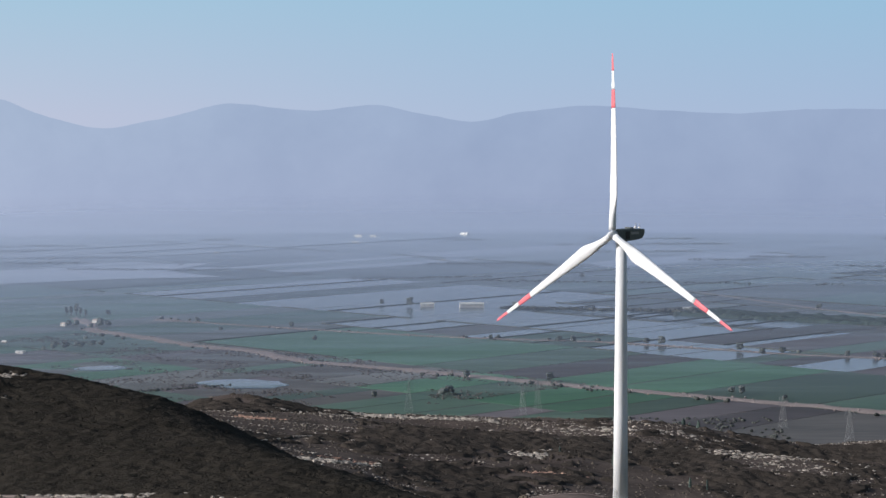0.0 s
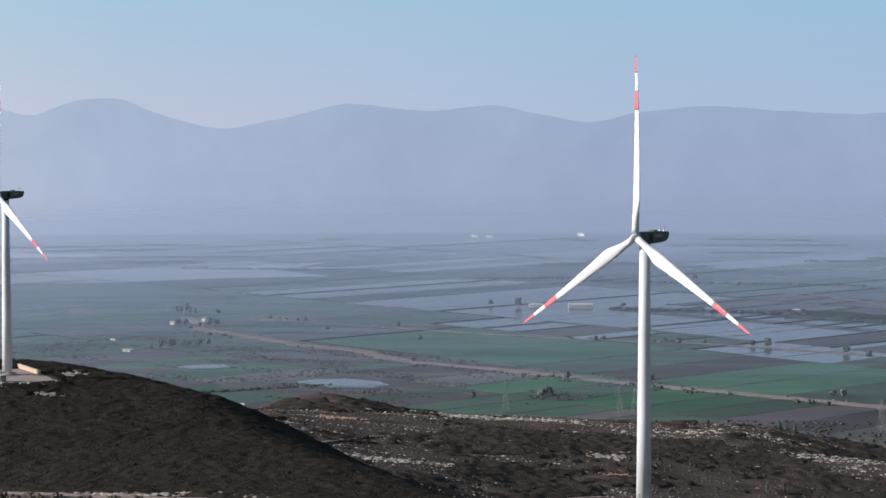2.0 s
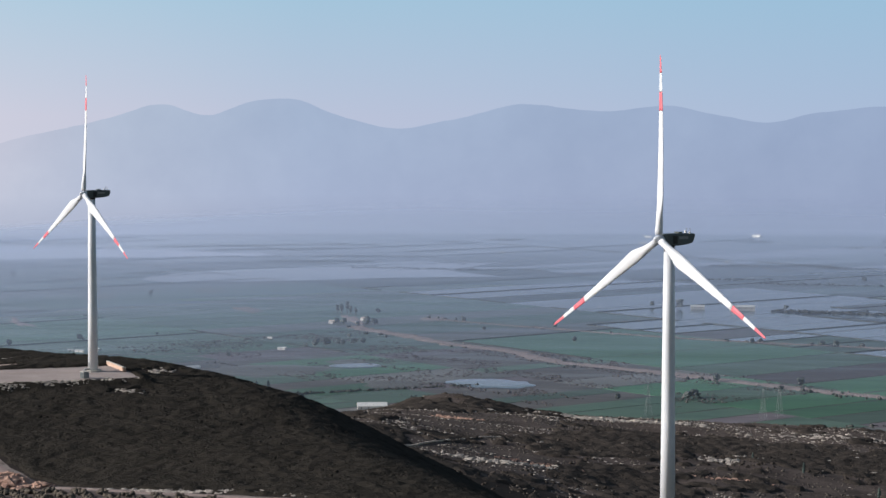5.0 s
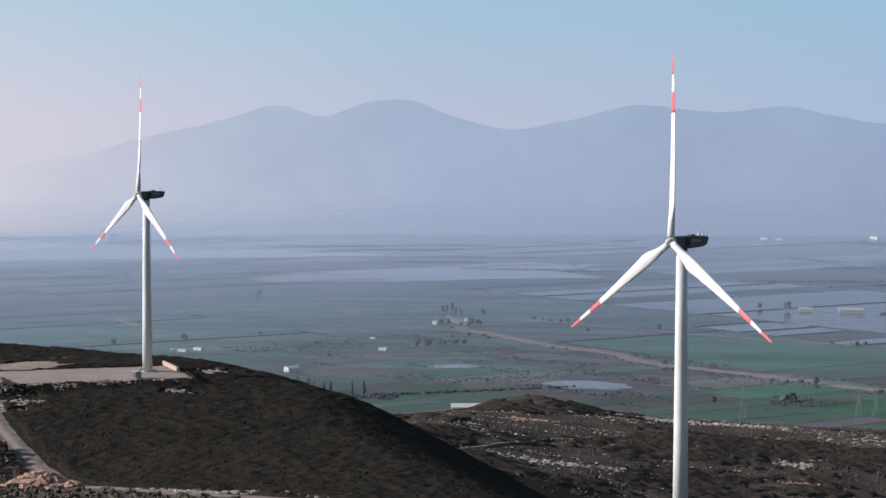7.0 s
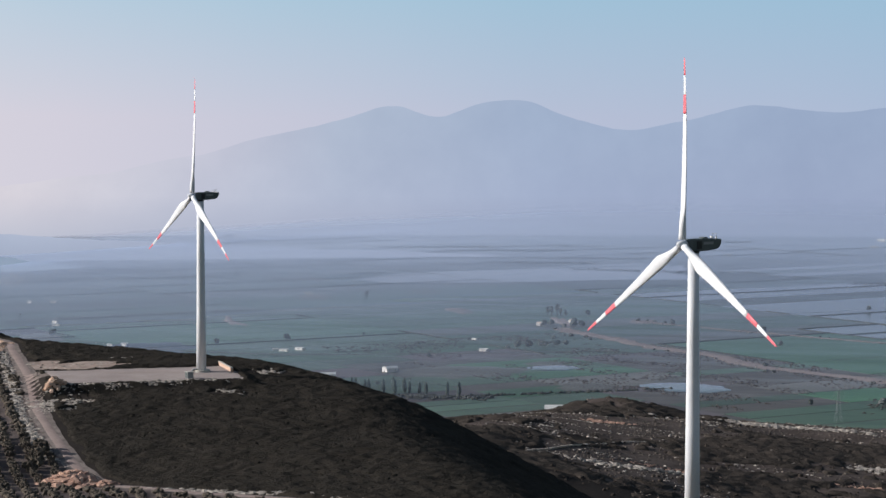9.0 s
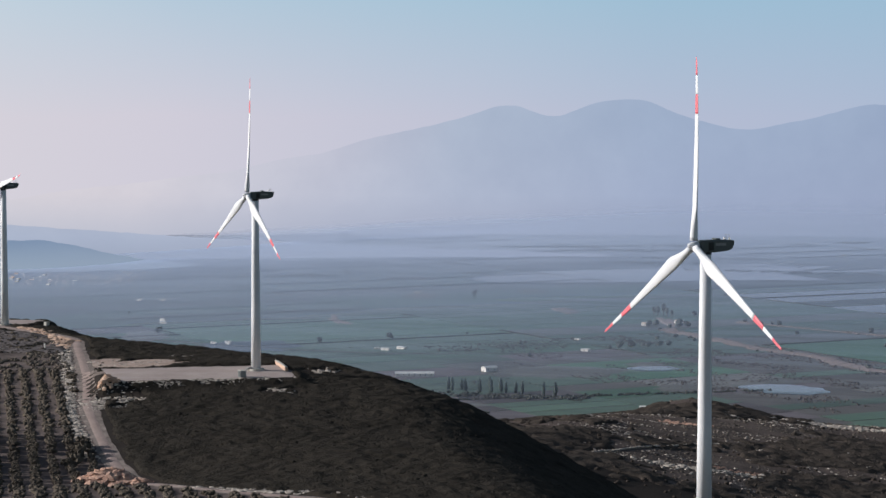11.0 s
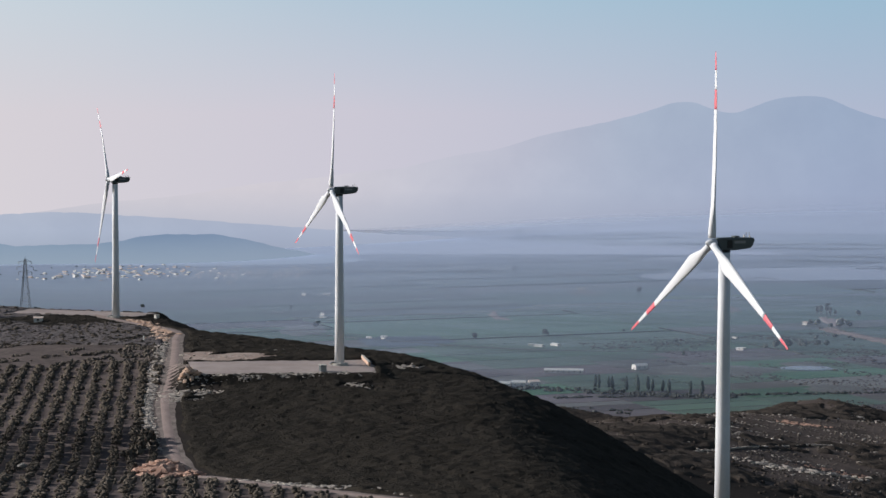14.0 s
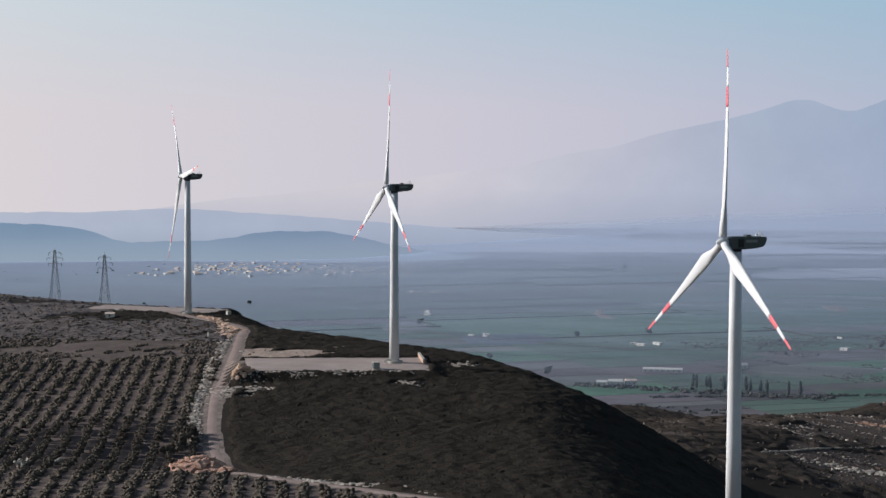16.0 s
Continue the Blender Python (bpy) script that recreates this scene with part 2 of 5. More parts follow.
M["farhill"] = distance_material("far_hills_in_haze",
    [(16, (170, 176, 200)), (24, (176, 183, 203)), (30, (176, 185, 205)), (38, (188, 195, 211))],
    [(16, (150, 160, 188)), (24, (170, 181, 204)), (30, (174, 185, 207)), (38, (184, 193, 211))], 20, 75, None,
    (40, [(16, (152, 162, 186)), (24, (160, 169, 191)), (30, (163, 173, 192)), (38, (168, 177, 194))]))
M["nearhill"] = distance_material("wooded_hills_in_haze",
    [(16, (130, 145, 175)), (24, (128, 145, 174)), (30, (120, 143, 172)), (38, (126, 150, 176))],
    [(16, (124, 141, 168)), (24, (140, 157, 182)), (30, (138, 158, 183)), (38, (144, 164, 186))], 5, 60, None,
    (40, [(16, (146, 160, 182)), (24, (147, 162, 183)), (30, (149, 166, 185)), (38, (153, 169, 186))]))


def haze_veil_material():
    """Surface standing in for aerial haze: pale, see-through, scattering sun and sky; thicker further out, with
    drifting streaks.
    """
    m = Mat("haze_veil")
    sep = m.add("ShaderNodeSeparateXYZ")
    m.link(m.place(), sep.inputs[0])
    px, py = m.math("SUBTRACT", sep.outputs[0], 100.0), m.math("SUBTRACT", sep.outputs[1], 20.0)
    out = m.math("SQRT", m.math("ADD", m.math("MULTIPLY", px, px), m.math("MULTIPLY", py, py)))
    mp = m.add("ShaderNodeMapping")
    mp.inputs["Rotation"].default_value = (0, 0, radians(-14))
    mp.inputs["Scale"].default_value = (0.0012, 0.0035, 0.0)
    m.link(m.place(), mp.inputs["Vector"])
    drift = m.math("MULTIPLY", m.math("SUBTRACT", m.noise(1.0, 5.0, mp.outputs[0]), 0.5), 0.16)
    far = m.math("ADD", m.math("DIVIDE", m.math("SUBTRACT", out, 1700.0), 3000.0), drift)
    dense = m.ramp(far, [(p, (v,) * 3) for p, v in HAZE_VEIL_STOPS])
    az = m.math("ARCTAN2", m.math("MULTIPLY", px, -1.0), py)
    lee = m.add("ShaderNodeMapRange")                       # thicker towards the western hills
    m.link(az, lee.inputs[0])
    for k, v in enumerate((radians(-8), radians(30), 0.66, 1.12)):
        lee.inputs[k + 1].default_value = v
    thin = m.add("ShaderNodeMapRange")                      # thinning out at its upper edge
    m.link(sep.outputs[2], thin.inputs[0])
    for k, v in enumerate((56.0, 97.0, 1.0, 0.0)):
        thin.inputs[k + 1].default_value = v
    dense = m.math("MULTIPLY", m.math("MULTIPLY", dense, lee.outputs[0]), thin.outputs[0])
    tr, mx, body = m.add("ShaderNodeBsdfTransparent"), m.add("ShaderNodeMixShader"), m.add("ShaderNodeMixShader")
    top, thr = m.add("ShaderNodeBsdfDiffuse", Color=HAZE_VEIL_TONE), m.add("ShaderNodeBsdfTranslucent", Color=HAZE_VEIL_TONE)
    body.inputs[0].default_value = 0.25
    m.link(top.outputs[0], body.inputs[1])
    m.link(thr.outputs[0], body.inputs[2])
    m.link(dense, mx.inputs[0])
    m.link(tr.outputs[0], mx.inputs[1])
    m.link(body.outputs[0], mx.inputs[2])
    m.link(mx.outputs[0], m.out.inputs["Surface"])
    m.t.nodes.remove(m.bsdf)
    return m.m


# bluish haze tone, and the sheet's opacity by distance
HAZE_VEIL_TONE = (0.54, 0.64, 0.84, 1.0)
HAZE_VEIL_STOPS = [(0.0, 0.0), (0.06, 0.11), (0.15, 0.2), (0.3, 0.31), (0.43, 0.42), (0.57, 0.58), (0.68, 0.72), (0.8, 0.68), (0.89, 0.0)]
M["mist"] = haze_veil_material()


# ---- mesh helpers ----
def fast_mesh(name, verts, faces, mats, index=None, smooth_=False):
    """A mesh from arrays: verts (n, 3), faces (m, 3 or 4)."""
    me = bpy.data.meshes.new(name)
    verts, faces = np.asarray(verts, np.float32), np.asarray(faces, np.int32)
    k = faces.shape[1]
    me.vertices.add(len(verts))
    me.vertices.foreach_set("co", verts.ravel())
    me.loops.add(faces.size)
    me.loops.foreach_set("vertex_index", faces.ravel())
    me.polygons.add(len(faces))
    me.polygons.foreach_set("loop_start", np.arange(0, faces.size, k, dtype=np.int32))
    for m in mats if isinstance(mats, (list, tuple)) else [mats]:
        me.materials.append(m)
    if index is not None:
        me.polygons.foreach_set("material_index", np.asarray(index, np.int32))
    me.polygons.foreach_set("use_smooth", np.full(len(faces), smooth_))
    me.update(calc_edges=True)
    me.validate()
    return me


def part(name, bm, material, parent=None, label="", smooth_=False):
    """Links a bmesh as one mesh object under a thing or a part."""
    me = bpy.data.meshes.new(name)
    for f in bm.faces:
        f.smooth = smooth_
    bm.to_mesh(me)
    bm.free()
    me.materials.append(material)
    ob = new(name, me)
    ob.parent = parent
    return tagged(ob, label)


def thing(name, m, label, category, group="", kind=""):
    ob = new(name)
    ob.empty_display_size = 0.5
    ob.matrix_basis = m
    return tagged(ob, label, category, group, kind)


def add_box(bm, x0, y0, z0, x1, y1, z1, bevel=0.0, turn=None):
    r = bmesh.ops.create_cube(bm, size=1)
    vs = r["verts"]
    bmesh.ops.scale(bm, vec=(x1 - x0, y1 - y0, z1 - z0), verts=vs)
    bmesh.ops.translate(bm, vec=((x0 + x1) / 2, (y0 + y1) / 2, (z0 + z1) / 2), verts=vs)
    if bevel:
        es = list({e for v in vs for e in v.link_edges})
        vs = list({v for f in bmesh.ops.bevel(bm, geom=es, offset=bevel, segments=2, affect="EDGES")["faces"] for v in f.verts} | {v for v in vs if v.is_valid})
    if turn is not None:
        bmesh.ops.transform(bm, matrix=turn, verts=[v for v in vs if v.is_valid])


def add_rod(bm, a, b, ra, rb=None, n=6):
    a, b = Vector(a), Vector(b)
    q = (b - a).to_track_quat("Z", "Y").to_matrix().to_4x4()
    bmesh.ops.create_cone(bm, cap_ends=True, segments=n, radius1=ra, radius2=ra if rb is None else rb, depth=(b - a).length,
                          matrix=Matrix.Translation((a + b) / 2) @ q)


def lathe(bm, profile, n=32, m=None):
    """Rings of (radius, z) joined into one closed solid of revolution."""
    rings = []
    for r, z in profile:
        rings.append([bm.verts.new((r * math.cos(2 * math.pi * i / n), r * math.sin(2 * math.pi * i / n), z)) for i in range(n)])
    for a, b in zip(rings, rings[1:]):
        for i in range(n):
            bm.faces.new((a[i], a[(i + 1) % n], b[(i + 1) % n], b[i]))
    bm.faces.new(rings[0][::-1])
    bm.faces.new(rings[-1])
    if m is not None:
        bmesh.ops.transform(bm, matrix=m, verts=bm.verts)


# ---- the lie of the land ----
def lattice(ix, iy, seed):
    h = (ix.astype(np.int64) * 374761393 + iy.astype(np.int64) * 668265263 + seed * 974711) & 0x7FFFFFFF
    h = ((h ^ (h >> 13)) * 1274126177) & 0x7FFFFFFF
    return ((h ^ (h >> 16)) & 0xFFFF) / 65535.0


def value_noise(x, y, size, seed=0):
    u, v = x / size, y / size
    ix, iy = np.floor(u), np.floor(v)
    fx, fy = u - ix, v - iy
    fx, fy = fx * fx * (3 - 2 * fx), fy * fy * (3 - 2 * fy)
    a, b = lattice(ix, iy, seed), lattice(ix + 1, iy, seed)
    c, d = lattice(ix, iy + 1, seed), lattice(ix + 1, iy + 1, seed)
    return (a + (b - a) * fx) * (1 - fy) + (c + (d - c) * fx) * fy - 0.5


def ease(a, b, x):
    t = np.clip((x - a) / (b - a), 0, 1)
    return t * t * (3 - 2 * t)

def bump(x, y, cx, cy, s, a):
    return a * np.exp(-((x - cx) ** 2 + (y - cy) ** 2) / (2 * s * s))

EDGE_Y = np.array([560, 640, 700, 760, 820, 880, 940, 1000, 1080.0])
EDGE_X = np.array([4, -40, -76, -106, -134, -208, -325, -372, -431.0])

def edge(y):
    """Where the plateau's eastern brow runs."""
    m = np.gradient(EDGE_X, EDGE_Y)
    i = np.clip(np.searchsorted(EDGE_Y, y) - 1, 0, len(EDGE_Y) - 2)
    h = EDGE_Y[i + 1] - EDGE_Y[i]
    t = np.clip((y - EDGE_Y[i]) / h, 0, 1)
    return ((2 * t**3 - 3 * t**2 + 1) * EDGE_X[i] + (t**3 - 2 * t**2 + t) * h * m[i]
            + (3 * t**2 - 2 * t**3) * EDGE_X[i + 1] + (t**3 - t**2) * h * m[i + 1])

KNOLL = 0.0


def plateau(x, y):
    u, v = (np.clip(x, -600, 60) + 200) / 100, (np.clip(y, 560, 1090) - 780) / 100
    z = 142.7 + 0.7 * u + 3.92 * v - 0.656 * u * u - 1.2 * u * v - 0.734 * v * v - 0.623 * v**3
    z = z + bump(x, y, -195, 812, 38, 2.6) + bump(x, y, -155, 640, 30, -3.0) + bump(x, y, -600, 1025, 75, 8)
    s = np.maximum(x - edge(y), 0)
    z = z - 0.509 * (np.sqrt(s * s + 29.0**2) - 29.0)
    n = np.maximum(y - 1075, 0)
    z = z - 0.5 * (np.sqrt(n * n + 30.0**2) - 30.0)
    z = z - 0.32 * (np.sqrt(np.maximum(540 - y, 0) ** 2 + 40.0**2) - 40.0)
    z = z - 0.3 * (np.sqrt(np.maximum(-760 - x, 0) ** 2 + 60.0**2) - 60.0)
    return z + bump(x, y, 43, 549, 20, KNOLL)
KNOLL = 146.2 - float(plateau(np.array([43.0]), np.array([549.0]))[0])


def lower(x, y):
    """The stony lower hills between the ridge and the plain."""
    u, v = np.clip(x, -350, 330) / 100, (np.clip(y, 950, 1450) - 1200) / 100
    z = 69.4 - 9.26 * u - 5.34 * v + 1.11 * u * u + 3.38 * u * v - 0.98 * v * v
    z = z + 5 * value_noise(x, y, 130, 3) + 4 * value_noise(x, y, 62, 4)
    z = z - 15 * (1 - ease(-235, -140, x)) - 6 * (1 - ease(-185, -110, x)) - 19 * ease(110, 255, x) * ease(1180, 1330, y) + bump(x, y, -122, 1378, 26, 6.5)
    z = z * (1 - ease(1405, 1650, y + 70 * value_noise(x, y, 190, 9))) * (1 - ease(380, 800, x)) * ease(-520, -260, x)
    return z * ease(600, 900, y)


def flatten(z, x, y, poly_c, half, turn, level):
    """Blend the land to a level rectangle."""
    c, s = math.cos(turn), math.sin(turn)
    p, q = (x - poly_c[0]) * c + (y - poly_c[1]) * s, -(x - poly_c[0]) * s + (y - poly_c[1]) * c
    out = np.maximum(np.maximum(np.abs(p) - half[0], np.abs(q) - half[1]), 0)
    w = 1 - ease(0, 7, out)
    return z * (1 - w) + level * w


PAD_A = ((-198, 801), (34, 21), radians(30), 146.3)
PAD_B = ((-403, 992), (34, 12), radians(5), 143.7)


def land(x, y):
    x, y = np.asarray(x, float), np.asarray(y, float)
    top = plateau(x, y)
    top = top - 0.7 + 1.6 * value_noise(x, y, 45, 1) + 0.4 * value_noise(x, y, 17, 2)
    top = flatten(top, x, y, *PAD_A)
    top = flatten(top, x, y, *PAD_B)
    low = lower(x, y)
    low = low + np.where(low > 4, 1.6 * value_noise(x, y, 21, 5), 0)
    d = top - low
    z = 0.5 * (top + low + np.sqrt(d * d + 30))
    return np.maximum(z, 0) * ease(-900, -300, y)


def ground_z(x, y):
    return float(land(np.array([x]), np.array([y]))[0])


def steps(lo, d0, hi, d1, step, far, grow=1.09):
    """Grid lines, dense between d0 and d1, widening outwards to lo and hi."""
    mid = list(np.arange(d0, d1 + step, step))
    out, s = [], step
    x = mid[-1]
    while x < hi:
        s = min(s * grow, far)
        x += s
        out.append(x)
    back, s, x = [], step, d0
    while x > lo:
        s = min(s * grow, far)
        x -= s
        back.append(x)
    return np.array(back[::-1] + mid + out)


ROAD = [(-392, 986), (-375, 973), (-350, 955), (-325, 936), (-306, 914), (-292, 888), (-274, 856), (-251, 814), (-230, 774), (-211, 737), (-188, 698),
        (-173, 674), (-156, 649), (-140, 630), (-120, 615), (-106, 608), (-89, 603), (-70, 595), (-50, 587), (-20, 577), (20, 562), (40, 552)]


def spline(points, step):
    """A Catmull-Rom line through the points, resampled."""
    p = np.array([points[0], *points, points[-1]], float)
    out = []
    for i in range(1, len(p) - 2):
        n = max(2, int(np.hypot(*(p[i + 1] - p[i])) / step))
        for t in np.arange(n) / n:
            out.append(0.5 * (2 * p[i] + (p[i + 1] - p[i - 1]) * t + (2 * p[i - 1] - 5 * p[i] + 4 * p[i + 1] - p[i + 2]) * t * t
                              + (3 * p[i] - p[i - 1] - 3 * p[i + 1] + p[i + 2]) * t**3))
    out.append(p[-1])
    return np.array(out)


road_line = spline(ROAD, 2.0)


def away(x, y, line):
    """Distance of points from a line."""
    best = np.full(np.shape(x), 1e9)
    for i in range(0, len(line), 2):
        best = np.minimum(best, (x - line[i][0]) ** 2 + (y - line[i][1]) ** 2)
    return np.sqrt(best)


def side_of_road(x, y):
    """True on the orchard's side of the track."""
    return x < np.interp(y, road_line[::-1, 1], road_line[::-1, 0])


def in_orchard(x, y):
    return side_of_road(x, y) & (y > 500) & (y < 862 + 0.12 * (x + 330)) & (x > -620)


def in_rows(x, y):
    """The planted part of the orchard; a strip of rough growth lies behind it."""
    return in_orchard(x, y) & (y < 800 + 0.12 * (x + 330) + 26 * value_noise(x, y, 30, 61))


def in_clearing(x, y):
    return (np.hypot((x + 237) / 19, (y - 831) / 17) < 1 + 0.8 * value_noise(x, y, 9, 73)) | (np.hypot((x + 258) / 8, (y - 838) / 16) < 1)


def in_pad(x, y, pad, grow=0.0):
    (cx, cy), (a, b), turn, _ = pad
    c, s = math.cos(turn), math.sin(turn)
    return (np.abs((x - cx) * c + (y - cy) * s) < a + grow) & (np.abs(-(x - cx) * s + (y - cy) * c) < b + grow)


gx, gy = steps(-4950, -640, 4950, 330, 3.5, 160), steps(-4950, 520, 4950, 1480, 3.5, 160)
GX, GY = np.meshgrid(gx, gy)
GZ = land(GX, GY)
nx, ny = len(gx), len(gy)
ids = np.arange(nx * ny).reshape(ny, nx)
quads = np.stack([ids[:-1, :-1], ids[:-1, 1:], ids[1:, 1:], ids[1:, :-1]], -1).reshape(-1, 4)
cx, cy = ((GX[:-1, :-1] + GX[1:, 1:]) / 2).ravel(), ((GY[:-1, :-1] + GY[1:, 1:]) / 2).ravel()
cz = ((GZ[:-1, :-1] + GZ[1:, 1:]) / 2).ravel()
kind = np.where(cz < 1.0, 0, np.where(in_rows(cx, cy), 2, np.where(in_orchard(cx, cy), 6, np.where((cy > 960) & (cz < 108), 3, 1))))
near_way = (cx > -460) & (cx < 70) & (cy > 540) & (cy < 1040)
gap_way = np.full(len(cx), 1e9)
gap_way[near_way] = away(cx[near_way], cy[near_way], road_line)
margin = 5.2 + 5 * value_noise(cx, cy, 14, 71) + 5 * value_noise(cx, cy, 33, 72)
kind = np.where(in_pad(cx, cy, PAD_A, 4) & (margin > 5) | in_pad(cx, cy, PAD_B, 5) | (np.hypot(cx + 240, cy - 838) < 4 + margin), 4, kind)
kind = np.where(in_clearing(cx, cy), 5, kind)
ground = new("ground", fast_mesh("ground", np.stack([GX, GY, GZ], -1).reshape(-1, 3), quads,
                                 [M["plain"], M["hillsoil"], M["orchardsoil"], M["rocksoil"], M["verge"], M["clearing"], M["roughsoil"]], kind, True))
tagged(ground, "scrubby limestone ridge falling to a wide damp plain", "ground", kind="structure")


def ribbon(name, line, width, material, label, lift=0.22, wobble=0.8, seed=1, kindness="structure", category="road"):
    """A strip draped over the land, with uneven edges."""
    line = np.asarray(line, float)
    d = np.gradient(line, axis=0)
    d /= np.maximum(np.hypot(d[:, 0], d[:, 1]), 1e-6)[:, None]
    nrm = np.stack([-d[:, 1], d[:, 0]], -1)
    cols = 5
    V = []
    run = np.r_[0, np.cumsum(np.hypot(*np.diff(line, axis=0).T))]
    wander = lambda k: wobble * (1.1 * value_noise(run, run * 0 + k, 14, seed) + 0.7 * value_noise(run, run * 0 + k, 5, seed + 1))
    wl, wr = width / 2 + wander(3), width / 2 + wander(77)
    for k in range(cols):
        f = k / (cols - 1)
        p = line + nrm * (-wl * (1 - f) + wr * f)[:, None]
        z = land(p[:, 0], p[:, 1]) + (lift if 0 < k < cols - 1 else lift * 0.35)
        V.append(np.c_[p, z])
    V = np.stack(V, 1).reshape(-1, 3)
    i = np.arange(len(line) * cols).reshape(len(line), cols)
    F = np.stack([i[:-1, :-1], i[:-1, 1:], i[1:, 1:], i[1:, :-1]], -1).reshape(-1, 4)
    ob = new(name, fast_mesh(name, V, F[:, ::-1], material, None, True))
    return tagged(ob, label, category, kind=kindness)


ribbon("road", road_line, 3.3, M["dirt"], "pale dirt service track winding over the ridge", 0.24, 0.2)
ribbon("verge", road_line[:-20], 6.4, M["verge"], "pale stony verge of the service track", 0.1, 1.4, 3, "structure", "verge")


def pad_sheet(pad, label, seed):
    (pcx, pcy), (a, b), turn, level = pad
    us, vs = np.linspace(-a, a, 30), np.linspace(-b, b, 10)
    U, Vv = np.meshgrid(us, vs)
    rng = np.random.default_rng(seed)
    edge_ = (np.abs(U) > a * 0.97) | (np.abs(Vv) > b * 0.95)
    U, Vv = U + edge_ * rng.normal(0, 0.7, U.shape), Vv + edge_ * rng.normal(0, 0.5, U.shape)
    c, s = math.cos(turn), math.sin(turn)
    X, Y = pcx + U * c - Vv * s, pcy + U * s + Vv * c
    Z = level + 0.3 - 0.2 * edge_ + rng.normal(0, 0.03, U.shape)
    i = np.arange(U.size).reshape(U.shape)
    F = np.stack([i[:-1, :-1], i[:-1, 1:], i[1:, 1:], i[1:, :-1]], -1).reshape(-1, 4)
    ob = new("pavement", fast_mesh("pavement", np.stack([X, Y, Z], -1).reshape(-1, 3), F, M["gravel"], None, True))
    return tagged(ob, label, "gravel pad", kind="structure")


pad_sheet(PAD_A, "level pale gravel crane pad beside a turbine", 1)
pad_sheet(PAD_B, "level gravel pad on the ridge end", 2)

# ---- far distance ----
def ring(name, radius, az0, az1, n, foot, crest, material, label, depth=60.0, rows=9):
    """A relief of slopes along a bearing range, its crest given by a function of the bearing."""
    az = np.linspace(az0, az1, n)
    top = crest(az)
    V = []
    for k in range(rows):
        f = k / (rows - 1)
        r = radius - depth * (1 - f) + 14 * value_noise(az * 40, np.full(n, k * 3.0), 7, 11) * (1 - f)
        z = foot + (top - foot) * f ** 1.15
        V.append(np.stack([100 - r * np.sin(np.radians(az)), 20 + r * np.cos(np.radians(az)), z], -1))
    V = np.stack(V).reshape(-1, 3)
    i = np.arange(rows * n).reshape(rows, n)
    F = np.stack([i[:-1, :-1], i[:-1, 1:], i[1:, 1:], i[1:, :-1]], -1).reshape(-1, 4)
    ob = new(name, fast_mesh(name, V, F, material, None, True))
    return tagged(ob, label, "mountains", kind="structure")


def crest_line(az, marks):
    """Summits and saddles (bearing, height) joined by easy slopes."""
    b, h = np.array(marks).T
    k = np.clip(np.searchsorted(b, az) - 1, 0, len(b) - 2)
    t = np.clip((az - b[k]) / (b[k + 1] - b[k]), 0, 1)
    t = 0.55 * t * t * (3 - 2 * t) + 0.45 * t
    z = h[k] + (h[k + 1] - h[k]) * t
    box = np.ones(7) / 7
    z = np.convolve(np.pad(z, 3, "edge"), box, "valid")
    return z + 3 * value_noise(az, az * 0, 0.7, 21) + 1.6 * value_noise(az, az * 0, 0.22, 22)


def mountain_crest(az):
    return crest_line(az, [(-24, 250), (-14, 250), (-8.7, 256), (-5.9, 247), (-2.2, 264), (-0.9, 252), (0.5, 226), (1.6, 244), (2.9, 267), (4.5, 252),
                           (6.6, 271), (8.2, 238), (9.7, 213), (11.0, 238), (12.5, 285), (13.4, 273), (14.65, 238), (15.2, 262), (15.7, 270), (17.0, 236),
                           (18.5, 208), (20.8, 160), (23, 125), (26, 95), (29, 62), (33, 25), (37, -4)])


def far_crest(az):
    return crest_line(az, [(9, -8), (12, 0), (15, 8), (18, 15), (21, 24), (23, 33), (25.2, 42), (26.8, 50), (28, 58), (30.3, 67), (31.5, 69.5), (34, 63.5), (38, 61), (44, 55), (50, 50)])


def near_crest(az):
    return crest_line(az, [(20, -8), (22.5, -3), (24.5, 9), (25.6, 20), (26.4, 34), (27.2, 43), (28.6, 43), (30.3, 26), (32.3, 25), (33.4, 50), (35.3, 56), (38, 60), (42, 58), (46, 48), (50, 36)])


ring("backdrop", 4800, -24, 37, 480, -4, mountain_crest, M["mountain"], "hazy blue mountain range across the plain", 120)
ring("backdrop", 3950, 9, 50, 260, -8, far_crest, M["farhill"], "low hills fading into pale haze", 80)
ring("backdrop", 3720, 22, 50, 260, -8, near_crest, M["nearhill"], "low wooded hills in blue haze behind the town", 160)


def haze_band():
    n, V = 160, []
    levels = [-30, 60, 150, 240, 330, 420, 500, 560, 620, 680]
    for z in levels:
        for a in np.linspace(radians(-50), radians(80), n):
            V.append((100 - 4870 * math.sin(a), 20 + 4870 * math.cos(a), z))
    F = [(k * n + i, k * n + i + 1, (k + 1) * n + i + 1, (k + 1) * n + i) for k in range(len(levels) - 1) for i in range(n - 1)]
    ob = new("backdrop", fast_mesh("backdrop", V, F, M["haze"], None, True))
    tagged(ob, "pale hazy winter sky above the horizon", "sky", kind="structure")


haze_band()

